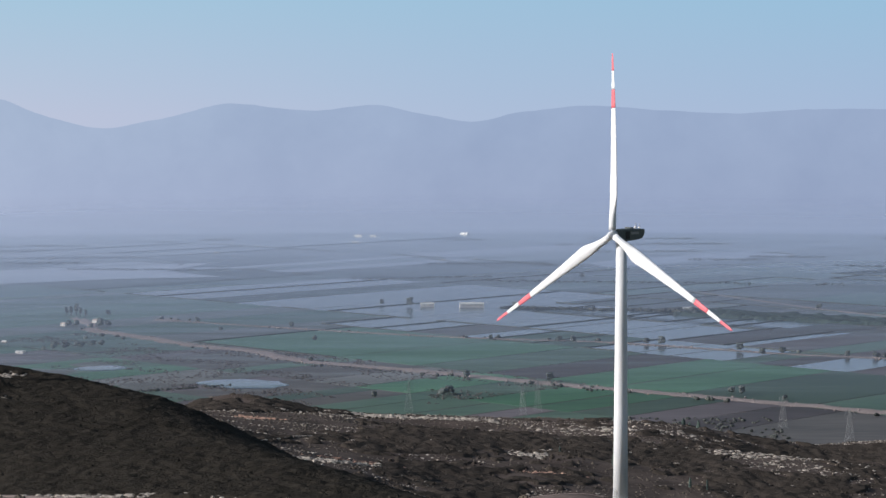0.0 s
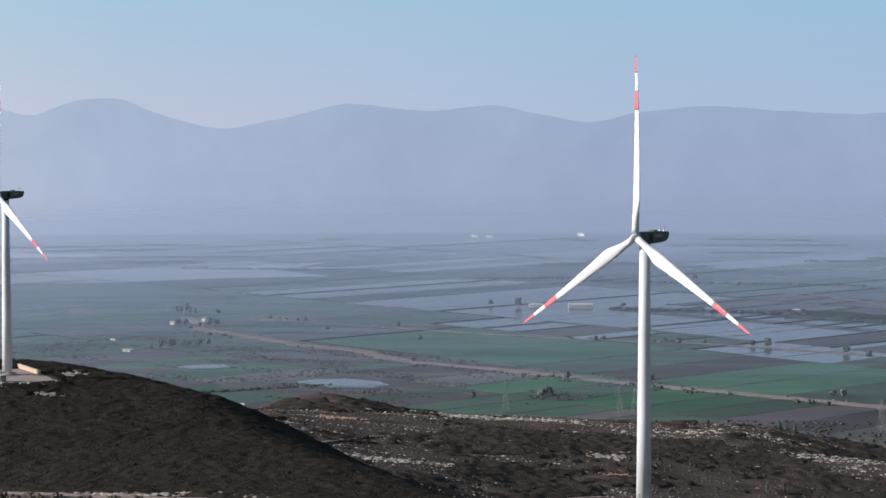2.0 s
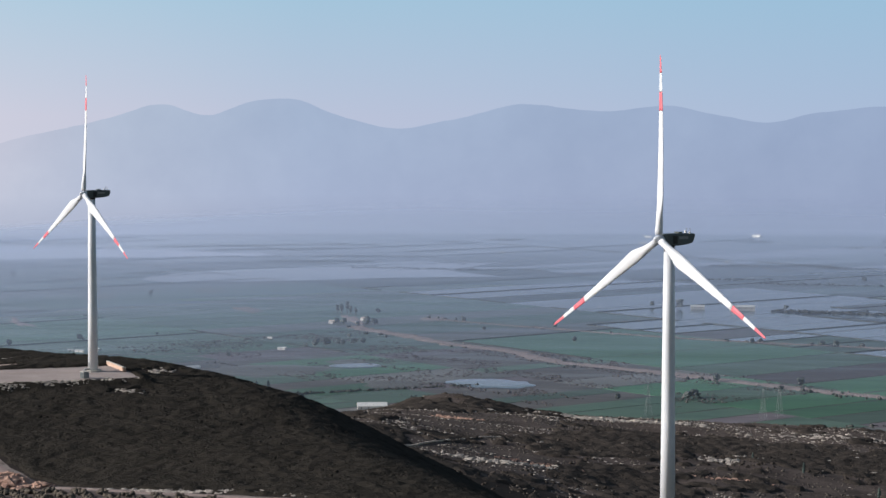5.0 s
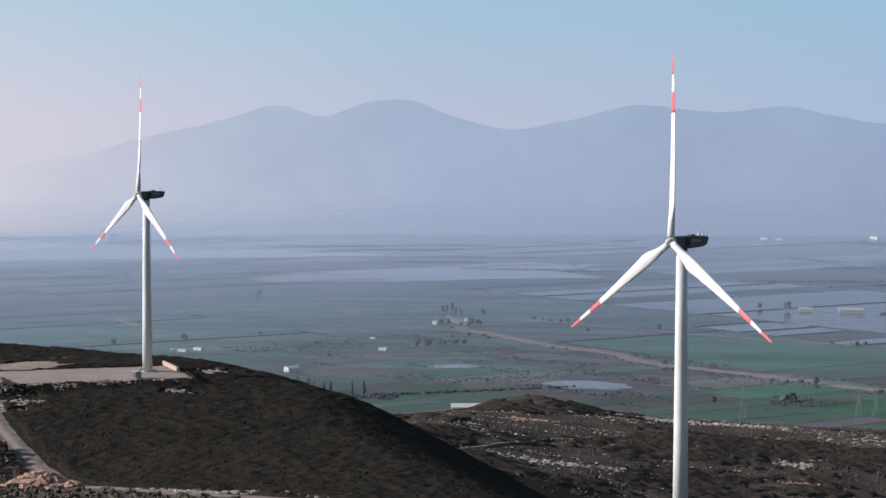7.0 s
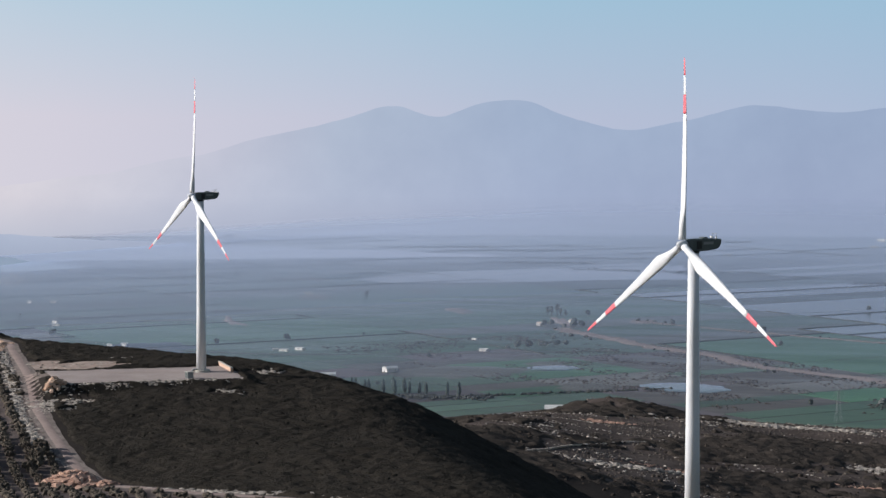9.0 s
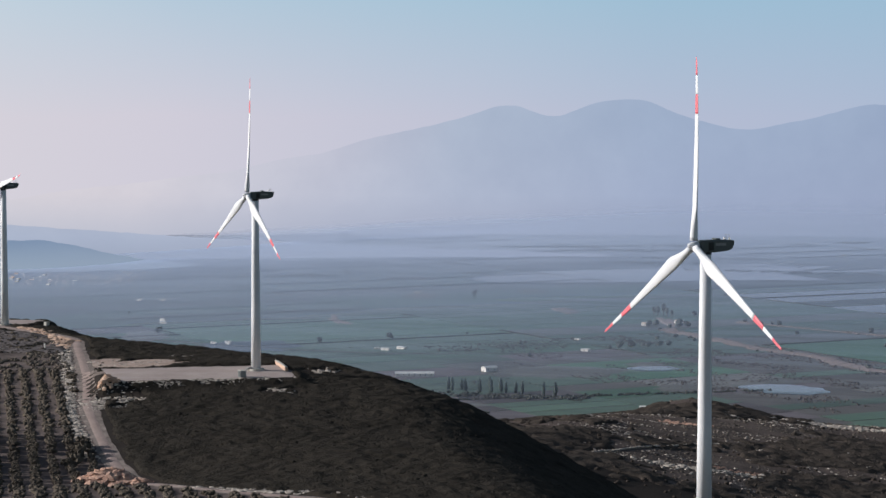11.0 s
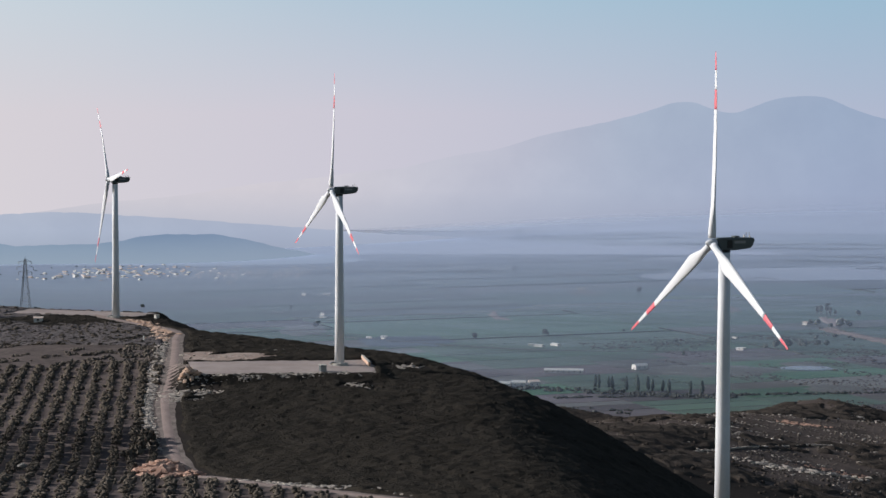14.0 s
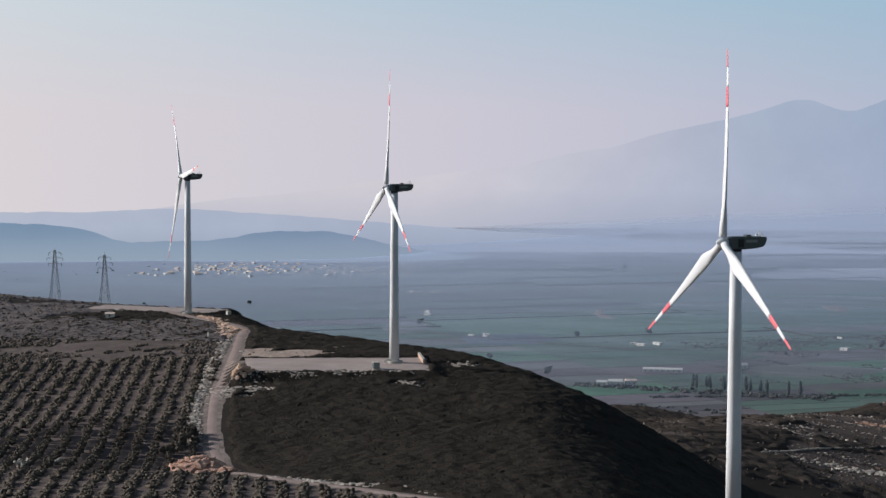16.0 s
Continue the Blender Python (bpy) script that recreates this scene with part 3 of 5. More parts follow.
def haze_veil_sheet():
    """Added stand-in for aerial haze over the far plain: one sheet that climbs gently towards the mountains and stays
    low under the western hills.
    """
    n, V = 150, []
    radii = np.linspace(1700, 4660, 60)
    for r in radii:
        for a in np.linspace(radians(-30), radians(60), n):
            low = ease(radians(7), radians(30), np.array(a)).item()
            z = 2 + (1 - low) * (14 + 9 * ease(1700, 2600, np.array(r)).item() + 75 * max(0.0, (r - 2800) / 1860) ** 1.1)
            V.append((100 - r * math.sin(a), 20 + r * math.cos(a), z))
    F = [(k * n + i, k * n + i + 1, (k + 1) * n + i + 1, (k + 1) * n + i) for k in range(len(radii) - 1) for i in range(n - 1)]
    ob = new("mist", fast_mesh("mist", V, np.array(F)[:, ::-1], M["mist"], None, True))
    tagged(ob, "see-through bluish sheet standing in for aerial haze over the far plain", "mist", kind="stuff")


haze_veil_sheet()

# ---- wind turbines ----
ROTOR, HUB = 43.8, 65.2


def blade_section(r):
    """Chord, thickness and twist at a share r of the blade."""
    grow = ease(0.05, 0.21, np.array(r)).item()
    t = max(0.0, (r - 0.21) / 0.79)
    chord = 1.7 + 1.45 * grow if r < 0.21 else 3.15 - 2.65 * t ** 0.85
    thick = 1.8 - 0.65 * grow if r < 0.21 else 1.15 * (1 - t) ** 1.3 + 0.1
    return chord, thick, -17 - 3 * grow + 17 * min(1, t * 1.5)


def add_blade_piece(bm, r0, r1, n=14):
    """A stretch of the blade between two shares of its length, closed at both ends."""
    rings = []
    for k in range(n + 1):
        r = r0 + (r1 - r0) * k / n
        chord, thick, twist = blade_section(r)
        if r > 0.975:
            chord *= math.sqrt(max(0.04, 1 - ((r - 0.975) / 0.0255) ** 2))
        round_ = 1 - min(1, max(0, (r - 0.03) / 0.15))
        z = 1.1 + r * (ROTOR - 1.1)
        ringv = []
        for i in range(18):
            a = 2 * math.pi * i / 18
            cx_, cy_ = math.cos(a), math.sin(a)
            # pointed trailing edge away from the root
            y = thick / 2 * cy_ * (round_ + (1 - round_) * (0.5 + 0.5 * (0.5 - 0.5 * cx_)) * 1.1)
            x = chord / 2 * cx_ + (1 - round_) * chord * 0.18
            q = radians(twist)
            bend = -0.9 * r * r
            ringv.append(bm.verts.new((x * math.cos(q) - y * math.sin(q), x * math.sin(q) + y * math.cos(q) + bend, z)))
        rings.append(ringv)
    for a, b in zip(rings, rings[1:]):
        for i in range(18):
            bm.faces.new((a[i], a[(i + 1) % 18], b[(i + 1) % 18], b[i]))
    bm.faces.new(rings[0][::-1])
    bm.faces.new(rings[-1])


def wind_turbine(x, y, base, phase, turn, label):
    t = thing("wind_turbine", pose(x, y, base, 0, 0, turn), label, "wind turbine", "turbines along the ridge")
    bm = bmesh.new()
    bmesh.ops.create_cone(bm, cap_ends=True, segments=28, radius1=3.6, radius2=3.1, depth=2.4, matrix=pose(0, 0, -0.75))
    part("foundation", bm, M["concrete"], t, "pale concrete foundation ring")
    bm = bmesh.new()
    top = HUB - 1.75
    rad = lambda z: 1.84 - 0.54 * z / top
    prof = []
    for k in range(4):
        z0 = 0.45 + (top - 0.45) * k / 3
        prof += [(rad(z0), z0)]
    lathe(bm, prof, 40)
    tower = part("tower", bm, M["paint"], t, "tapered white tubular steel tower", True)
    bm = bmesh.new()
    add_box(bm, -0.45, -1.86, 1.0, 0.45, -1.62, 3.1, 0.05)
    part("door", bm, M["steel"], tower)
    bm = bmesh.new()
    add_box(bm, -0.6, -3.2, 0.55, 0.6, -1.7, 0.95, 0.03)
    for k in range(3):
        add_box(bm, -0.55, -3.5 - 0.28 * k, 0.35 - 0.2 * k, 0.55, -3.2 - 0.28 * k, 0.75 - 0.2 * k)
    part("steps", bm, M["steel"], tower)
    bm = bmesh.new()
    bmesh.ops.create_cone(bm, cap_ends=True, segments=32, radius1=1.32, radius2=1.4, depth=0.7, matrix=pose(0, 0, HUB - 1.6))
    part("yaw_ring", bm, M["dark"], t)
    # nacelle: a long box that narrows towards the tail, its belly rising
    bm = bmesh.new()
    rings = []
    for yy, hw, zl, zh in ((-2.0, 0.95, -0.95, 1.0), (-1.5, 1.4, -1.4, 1.4), (1.5, 1.6, -1.45, 1.45), (4.6, 1.6, -1.2, 1.4), (6.1, 1.5, -0.9, 1.36), (6.6, 1.45, -0.5, 1.33), (7.0, 1.35, 0.35, 1.3)):
        c = 0.22
        rings.append([bm.verts.new((sx * hw2, yy, HUB + zz)) for sx, hw2, zz in
                      ((-1, hw - c, zl), (1, hw - c, zl), (1, hw, zl + c), (1, hw, zh - c), (1, hw - c, zh), (-1, hw - c, zh), (-1, hw, zh - c), (-1, hw, zl + c))])
    for a, b in zip(rings, rings[1:]):
        for i in range(8):
            bm.faces.new((a[i], a[(i + 1) % 8], b[(i + 1) % 8], b[i]))
    bm.faces.new(rings[0][::-1])
    bm.faces.new(rings[-1])
    bmesh.ops.recalc_face_normals(bm, faces=bm.faces)
    nac = part("nacelle", bm, M["nacelle"], t, "dark grey-green nacelle housing")
    for sx in (-1, 1):
        bm = bmesh.new()
        add_box(bm, sx * 1.6 - 0.05, -0.2, HUB - 0.95, sx * 1.6 + 0.05, 1.2, HUB + 0.9, 0.02)
        part("vent", bm, M["dark"], nac)
        bm = bmesh.new()
        add_box(bm, sx * 1.58 - 0.05, 1.7, HUB + 0.1, sx * 1.58 + 0.05, 4.6, HUB + 0.75, 0.02, )
        part("stripe", bm, M["steel"], nac, "pale livery stripe")
    bm = bmesh.new()
    add_box(bm, -0.9, 2.2, HUB + 1.5, 0.9, 3.4, HUB + 1.8, 0.05)
    part("hatch", bm, M["nacelle"], nac)
    for px in (-0.6, 0.6):
        bm = bmesh.new()
        add_rod(bm, (px, 6.0, HUB + 1.4), (px, 6.0, HUB + 2.5), 0.05)
        add_rod(bm, (px - 0.35, 6.0, HUB + 2.5), (px + 0.35, 6.0, HUB + 2.5), 0.05)
        part("wind_vane", bm, M["steel"], nac)
    bm = bmesh.new()
    add_box(bm, -0.25, 4.9, HUB + 1.5, 0.25, 5.3, HUB + 1.95, 0.06)
    part("beacon", bm, M["wall"], nac)
    bm = bmesh.new()
    add_box(bm, -0.2, 6.35, HUB + 1.3, 0.2, 6.7, HUB + 1.75, 0.06)
    part("beacon", bm, M["wall"], nac)
    # rotor: spinner and three blades, leaning back a little
    hubm = pose(0, -3.3, HUB + 0.15, -3, 0, 0)
    bm = bmesh.new()
    lathe(bm, [(0.1, 1.6), (0.36, 1.45), (0.62, 1.1), (0.84, 0.55), (0.95, 0.0), (0.98, -0.8), (0.85, -1.2)][::-1], 28, hubm @ pose(0, 0, 0, 90, 0, 0))
    part("spinner", bm, M["paint"], t, "rounded white hub spinner", True)
    for k in range(3):
        bl = hubm @ pose(0, 0, 0, 0, phase + 120 * k, 0)
        pieces = []
        for nm, a, b, mat, lab in (("blade", 0.0, 0.69, "paint", "long tapered white rotor blade"), ("red_band", 0.69, 0.795, "red", "red warning band"),
                                   ("white_band", 0.795, 0.9, "paint", ""), ("red_tip", 0.9, 1.0, "red", "red blade tip")):
            bm = bmesh.new()
            add_blade_piece(bm, a, b, 26 if nm == "blade" else 8)
            bmesh.ops.recalc_face_normals(bm, faces=bm.faces)
            ob = part(nm, bm, M[mat], t if nm == "blade" else pieces[0], lab, True)
            if nm == "blade":
                ob.matrix_basis = bl
            pieces.append(ob)
    return t


wind_turbine(43.2, 549.1, 146.2, -2, -46, "white three-bladed wind turbine with red-banded blade tips")
wind_turbine(-179.8, 813.6, 147.0, 0, -46, "white wind turbine with red-tipped blades on a gravel pad")
wind_turbine(-377.2, 981.0, 143.9, -38, -46, "white wind turbine at the far end of the ridge")

# ---- scattered growth and stone ----
def ico():
    p = (1 + 5 ** 0.5) / 2
    v = np.array([(-1, p, 0), (1, p, 0), (-1, -p, 0), (1, -p, 0), (0, -1, p), (0, 1, p), (0, -1, -p), (0, 1, -p), (p, 0, -1), (p, 0, 1), (-p, 0, -1), (-p, 0, 1)])
    f = np.array([(0, 11, 5), (0, 5, 1), (0, 1, 7), (0, 7, 10), (0, 10, 11), (1, 5, 9), (5, 11, 4), (11, 10, 2), (10, 7, 6), (7, 1, 8),
                  (3, 9, 4), (3, 4, 2), (3, 2, 6), (3, 6, 8), (3, 8, 9), (4, 9, 5), (2, 4, 11), (6, 2, 10), (8, 6, 7), (9, 8, 1)])
    return v / np.linalg.norm(v[0]), f


ICO_V, ICO_F = ico()


def lumps(centres, sizes, rng, jitter=0.28):
    """Many uneven twenty-sided lumps as one pair of arrays."""
    n = len(centres)
    a = rng.uniform(0, 2 * math.pi, n)
    c, s = np.cos(a)[:, None], np.sin(a)[:, None]
    v = ICO_V[None] * (1 + rng.normal(0, jitter, (n, 12, 1)))
    x, y = v[..., 0] * c - v[..., 1] * s, v[..., 0] * s + v[..., 1] * c
    v = np.stack([x, y, v[..., 2]], -1) * sizes[:, None, :] + centres[:, None, :]
    f = ICO_F[None] + (np.arange(n) * 12)[:, None, None]
    return v.reshape(-1, 3), f.reshape(-1, 3)


def scatter(name, xy, radius, rng, material, label, category, squash=0.7, per=3, jitter=0.28, sink=0.25, spread=0.75):
    """Clumps of lumps standing on the land, as one body of stuff."""
    xy, radius = np.asarray(xy, float), np.asarray(radius, float)
    n = len(xy)
    off = rng.normal(0, spread, (n, per, 2)) * radius[:, None, None] * 0.75
    p = xy[:, None, :] + off
    r = radius[:, None] * rng.uniform(0.55, 1.0, (n, per))
    z = land(p[..., 0], p[..., 1]) + r * squash * (1 - sink)
    C = np.concatenate([p, z[..., None]], -1).reshape(-1, 3)
    S = np.stack([r, r, r * squash * rng.uniform(0.8, 1.25, r.shape)], -1).reshape(-1, 3)
    v, f = lumps(C, S, rng, jitter)
    ob = new(name, fast_mesh(name, v, f, material, None, True))
    return tagged(ob, label, category, kind="stuff")


rng = np.random.default_rng(7)


def on_ways(x, y, grow=0.0):
    return (away(x, y, road_line) < 4.2 + grow) | in_pad(x, y, PAD_A, grow) | in_pad(x, y, PAD_B, grow)


# dense evergreen scrub over the ridge, on the side away from the orchard
x, y = rng.uniform(-420, 190, 200000), rng.uniform(540, 1120, 200000)
keep = ~in_orchard(x, y) & ~on_ways(x, y, 3.2) & (land(x, y) > 70) & (np.hypot(x - 43, y - 549) > 9) & (plateau(x, y) > lower(x, y))
keep &= ~(in_clearing(x, y) & (rng.random(len(x)) < 0.93))
keep &= ~((np.hypot(x + 215, y - 748) < 16) & (rng.random(len(x)) < 0.7))
keep &= ~((np.abs(x + 205) < 45) & (np.abs(y - 835 + 0.3 * (x + 205)) < 7) & (rng.random(len(x)) < 0.6))
x, y = x[keep][:22000], y[keep][:22000]
scatter("maquis", np.c_[x, y], 0.35 + 0.7 * rng.random(len(x)) ** 1.6, rng, M["shrub_canopy"], "taller bushes in the evergreen scrub", "shrubs", 0.7, 1, 0.22, 1.0)


def canopy(name, x0, x1, y0, y1, step, where, height, rough, material, label, category, size=1.0):
    """A closed canopy: one crumpled sheet over the land, with holes where nothing grows."""
    X, Y = np.meshgrid(np.arange(x0, x1, step), np.arange(y0, y1, step))
    X, Y = X + 0.5 * step * value_noise(X, Y, 1.7, 91), Y + 0.5 * step * value_noise(X, Y, 1.7, 92)
    tall = height + rough * (0.8 * value_noise(X, Y, 3.2 * size, 93) + 0.9 * value_noise(X, Y, 1.6 * size, 94) + 0.25 * value_noise(X, Y, 9.0 * size, 95))
    grows = where(X, Y)
    Z = land(X, Y) + np.where(grows, np.maximum(tall, 0.12), -0.6)
    ids_ = np.arange(X.size).reshape(X.shape)
    F = np.stack([ids_[:-1, :-1], ids_[:-1, 1:], ids_[1:, 1:], ids_[1:, :-1]], -1)
    F = F[grows[:-1, :-1] | grows[1:, 1:] | grows[:-1, 1:] | grows[1:, :-1]]
    live, back = np.unique(F.ravel(), return_inverse=True)
    V = np.stack([X, Y, Z], -1).reshape(-1, 3)[live]
    tagged(new(name, fast_mesh(name, V, back.reshape(-1, 4), material, None, True)), label, category, kind="stuff")


def ridge_scrub(X, Y):
    g = ~in_orchard(X, Y) & ~on_ways(X, Y, 1.4 + 2.5 * value_noise(X, Y, 7, 96)) & (np.hypot(X - 43, Y - 549) > 9) & (plateau(X, Y) > lower(X, Y) - 2) & ~in_clearing(X, Y)
    g &= ~((np.hypot((X + 209) / 13, (Y - 748) / 19) < 1) & (value_noise(X, Y, 4, 97) > -0.05)) & (land(X, Y) > 60)
    g &= ~((np.hypot((X + 154) / 9, (Y - 780) / 9) < 1) & (value_noise(X, Y, 3, 98) > 0.0))
    return g & ~((np.hypot((X + 158) / 9, (Y - 829) / 7) < 1) & (value_noise(X, Y, 3, 99) > -0.1))


canopy("maquis", -420, 190, 540, 1120, 1.0, ridge_scrub, 0.45, 0.95, M["shrub_canopy"], "dense dark evergreen scrub covering the ridge", "shrubs")

# scrub of the lower hills, thinner and greyer with stone between
x, y = rng.uniform(-330, 420, 90000), rng.uniform(930, 1720, 90000)
h = land(x, y)
thick = value_noise(x, y, 85, 31) + 0.6 * value_noise(x, y, 30, 32) + bump(x, y, 5, 1140, 42, 0.7) + bump(x, y, 103, 1185, 24, 0.6) + bump(x, y, -115, 1300, 28, 0.5) - bump(x, y, -55, 1040, 24, 0.5) - bump(x, y, -100, 1208, 16, 0.5)
keep = (h > 1.5) & (plateau(x, y) < lower(x, y) + 4) & (rng.random(len(x)) < 0.36 + 0.9 * np.clip(thick + 0.25, 0, 1))
x, y, thick = x[keep], y[keep], thick[keep]
dark = (thick > -0.1)
scatter("scrub", np.c_[x, y][dark][:9000], rng.uniform(0.6, 1.5, dark.sum())[:9000], rng, M["hill_canopy"], "dark evergreen bushes on the lower hills", "shrubs", 0.8, 1, 0.25, 0.9)
lo = ~dark
scatter("scrub", np.c_[x, y][lo][:9000], rng.uniform(0.4, 1.0, lo.sum())[:9000], rng, M["greyshrub"], "grey-brown dry scrub among stones", "shrubs", 0.6, 1, 0.25, 0.8)


def hill_scrub(X, Y):
    t = value_noise(X, Y, 85, 31) + 0.6 * value_noise(X, Y, 30, 32) + 0.5 * value_noise(X, Y, 9, 33) + bump(X, Y, 5, 1140, 42, 0.7) + bump(X, Y, 103, 1185, 24, 0.6) + bump(X, Y, -115, 1300, 28, 0.5)
    t = t - bump(X, Y, -55, 1040, 24, 0.6) - bump(X, Y, -100, 1208, 16, 0.5) - bump(X, Y, 48, 1150, 16, 0.7) - bump(X, Y, -30, 1360, 34, 0.5)
    return (t > -0.04) & (land(X, Y) > 2.5) & (plateau(X, Y) < lower(X, Y) + 4)


canopy("scrub", -330, 420, 930, 1640, 1.5, hill_scrub, 0.7, 1.5, M["hill_canopy"], "dark evergreen scrub in patches on the lower hills", "shrubs", 1.5)

# rough growth on the ridge behind the orchard
def crest_scrub(X, Y):
    return side_of_road(X, Y) & ~in_orchard(X, Y) & ~on_ways(X, Y, 1.5) & (value_noise(X, Y, 38, 41) + 0.5 * value_noise(X, Y, 8, 42) > -0.2) & (np.hypot(X + 396, Y - 943) > 6)


canopy("scrub", -720, -280, 830, 1120, 1.3, crest_scrub, 0.5, 0.9, M["crest_canopy"], "low dry brown scrub on the crest", "shrubs")
x, y = rng.uniform(-640, -280, 12000), rng.uniform(830, 1110, 12000)
keep = crest_scrub(x, y)
x, y = x[keep][:3200], y[keep][:3200]
scatter("scrub", np.c_[x, y], rng.uniform(0.4, 1.0, len(x)), rng, M["olive"], "single dark bushes on the crest", "shrubs", 0.8, 2, 0.4, 0.3)


def outcrop(cx_, cy_, a, b, turn, n, big, material=None, label="weathered pale limestone outcrop"):
    """Broken ledges of stone in an oval patch."""
    g = rng.normal(0, 0.5, (n, 2)) * (a, b)
    g[:, 1] = np.round(g[:, 1] / (b * 0.35)) * b * 0.35 + rng.normal(0, b * 0.08, n)
    c, s_ = math.cos(turn), math.sin(turn)
    xy = np.c_[cx_ + g[:, 0] * c - g[:, 1] * s_, cy_ + g[:, 0] * s_ + g[:, 1] * c]
    r = big * rng.uniform(0.3, 1.0, n) ** 1.4
    z = land(xy[:, 0], xy[:, 1]) + r * 0.12
    v, f = lumps(np.c_[xy, z], np.stack([r * rng.uniform(0.8, 1.7, n), r * 0.8, r * rng.uniform(0.35, 0.65, n)], -1), rng, 0.22)
    ob = new("rock_outcrop", fast_mesh("rock_outcrop", v, f, material or M["stone"]))
    tagged(ob, label, "rocks", kind="stuff")


# loose slabs strewn over the lower hills, thickest along broken ledges
x, y = rng.uniform(-260, 330, 60000), rng.uniform(960, 1500, 60000)
h = land(x, y)
ledge = value_noise(x * 0.35 + 0.1 * y, y * 1.6, 26, 34) + 0.5 * value_noise(x, y, 70, 35)
keep = (h > 4) & (plateau(x, y) < lower(x, y) + 1) & (ledge > 0.12)
x, y = x[keep][:8000], y[keep][:8000]
scatter("loose_stone", np.c_[x, y], rng.uniform(0.3, 1.0, len(x)) ** 1.3, rng, M["stone"], "loose pale limestone slabs among the scrub", "rocks", 0.4, 1, 0.25, 0.6)
outcrop(-42, 1360, 30, 9, 0.05, 170, 2.2)
outcrop(3, 1358, 24, 9, 0.1, 130, 1.9)
outcrop(-50, 1034, 30, 6, 0.63, 190, 1.5)
outcrop(-40, 1052, 24, 4, 0.3, 80, 1.2, M["redstone"], "reddish broken limestone ledge")
outcrop(-70, 1020, 14, 6, 0.5, 70, 1.2)
outcrop(44, 1146, 9, 12, 0.2, 90, 1.5)
outcrop(60, 1168, 12, 5, -0.5, 60, 1.4)
outcrop(48, 1088, 20, 4, 0.1, 60, 1.1, M["redstone"], "reddish broken limestone ledge")
outcrop(-112, 1105, 22, 30, 0.1, 140, 0.9)
outcrop(-100, 1208, 13, 9, 0.1, 80, 1.4, M["redstone"], "bare pinkish stony clearing")
outcrop(-97, 1328, 14, 10, 0.0, 70, 1.5)
outcrop(-20, 1290, 60, 26, 0.0, 90, 1.2)
outcrop(155, 1220, 55, 30, 0.15, 240, 1.3)
outcrop(225, 1180, 55, 34, 0.15, 190, 1.4)
outcrop(110, 1330, 60, 14, 0.1, 120, 1.5)
outcrop(165, 1110, 60, 26, 0.1, 120, 1.0)
outcrop(-10, 1095, 40, 14, 0.1, 50, 0.9)
along_wall = spline([(-99, 1010), (-93, 1036), (-88, 1058), (-82, 1095), (-74, 1122), (-66, 1135)], 0.9)
wv, wf = lumps(np.c_[along_wall, land(along_wall[:, 0], along_wall[:, 1]) + 0.35], np.tile((0.75, 0.6, 0.55), (len(along_wall), 1)), rng, 0.2)
tagged(new("stone_wall", fast_mesh("stone_wall", wv, wf, M["stone"])), "low pale dry-stone wall across the slope", "wall", kind="stuff")
outcrop(-190, 779, 30, 2.4, radians(31), 560, 0.75, None, "line of broken limestone along the pad's edge")
outcrop(-213, 752, 9, 13, 0.4, 170, 0.8, None, "pale rubble spilling from the track")
def mound(cx_, cy_, r, h, n, material, label):
    """Tipped earth: one heap of overlapping lumps, highest in the middle."""
    g = rng.normal(0, 0.42, (n, 2)) * r
    q = np.hypot(g[:, 0], g[:, 1]) / r
    z = land(cx_ + g[:, 0], cy_ + g[:, 1]) + h * np.clip(0.75 - 0.75 * q, 0, 1)
    v, f = lumps(np.c_[cx_ + g[:, 0], cy_ + g[:, 1], z], np.tile((r * 0.32, r * 0.32, h * 0.3), (n, 1)), rng, 0.25)
    tagged(new("spoil_mound", fast_mesh("spoil_mound", v, f, material)), label, "earth mound", kind="stuff")


mound(-218, 766, 3.4, 3.0, 60, M["ochre"], "mound of ochre spoil earth beside the pad")
mound(-150, 629, 8.5, 4.2, 110, M["redstone"], "reddish spoil heap beside the track bend")
mound(-139, 627, 4.0, 2.0, 30, M["redstone"], "reddish spoil heap beside the track bend")
outcrop(-244, 850, 22, 2.4, radians(35), 130, 0.8, None, "pale broken stone behind the pad")
outcrop(-158, 829, 6, 5, 0.4, 50, 1.0)
outcrop(-238, 832, 15, 8, radians(25), 130, 0.55, None, "scattered stones on a bare clearing")
outcrop(-206, 742, 9, 9, 0.4, 120, 0.7, None, "pale rubble beside the track")
outcrop(-155, 779, 9, 3, radians(-50), 70, 0.9)
outcrop(-207, 752, 14, 5, 0.5, 120, 0.8)
outcrop(-148, 629, 8, 5, -0.9, 160, 1.3, M["redstone"], "reddish spoil heap beside the track bend")
outcrop(-88, 609, 26, 2.6, radians(-9), 330, 0.85, None, "pale rubble bank along the track")
outcrop(-52, 597, 16, 2.4, radians(-20), 70, 0.8)
for k in range(8, 84, 2):
    px, py = road_line[min(len(road_line) - 1, 28 + k * 2)]
    outcrop(px - 5.6, py - 3.0, 4.6, 2.4, 2.1, 64, 0.8, None, "pale stones heaped along the track's verge")
outcrop(-352, 962, 12, 2.5, radians(-35), 90, 1.3, M["ochre"], "raw ochre cutting above the track")
outcrop(-314, 914, 14, 4, radians(-50), 220, 1.8, M["ochre"], "raw ochre cutting above the track")
outcrop(-305, 897, 14, 3.5, radians(-62), 170, 1.5, M["ochre"], "raw ochre cutting beside the track")
outcrop(-334, 942, 12, 2.2, radians(-38), 70, 1.1, M["ochre"], "raw ochre cutting above the track")

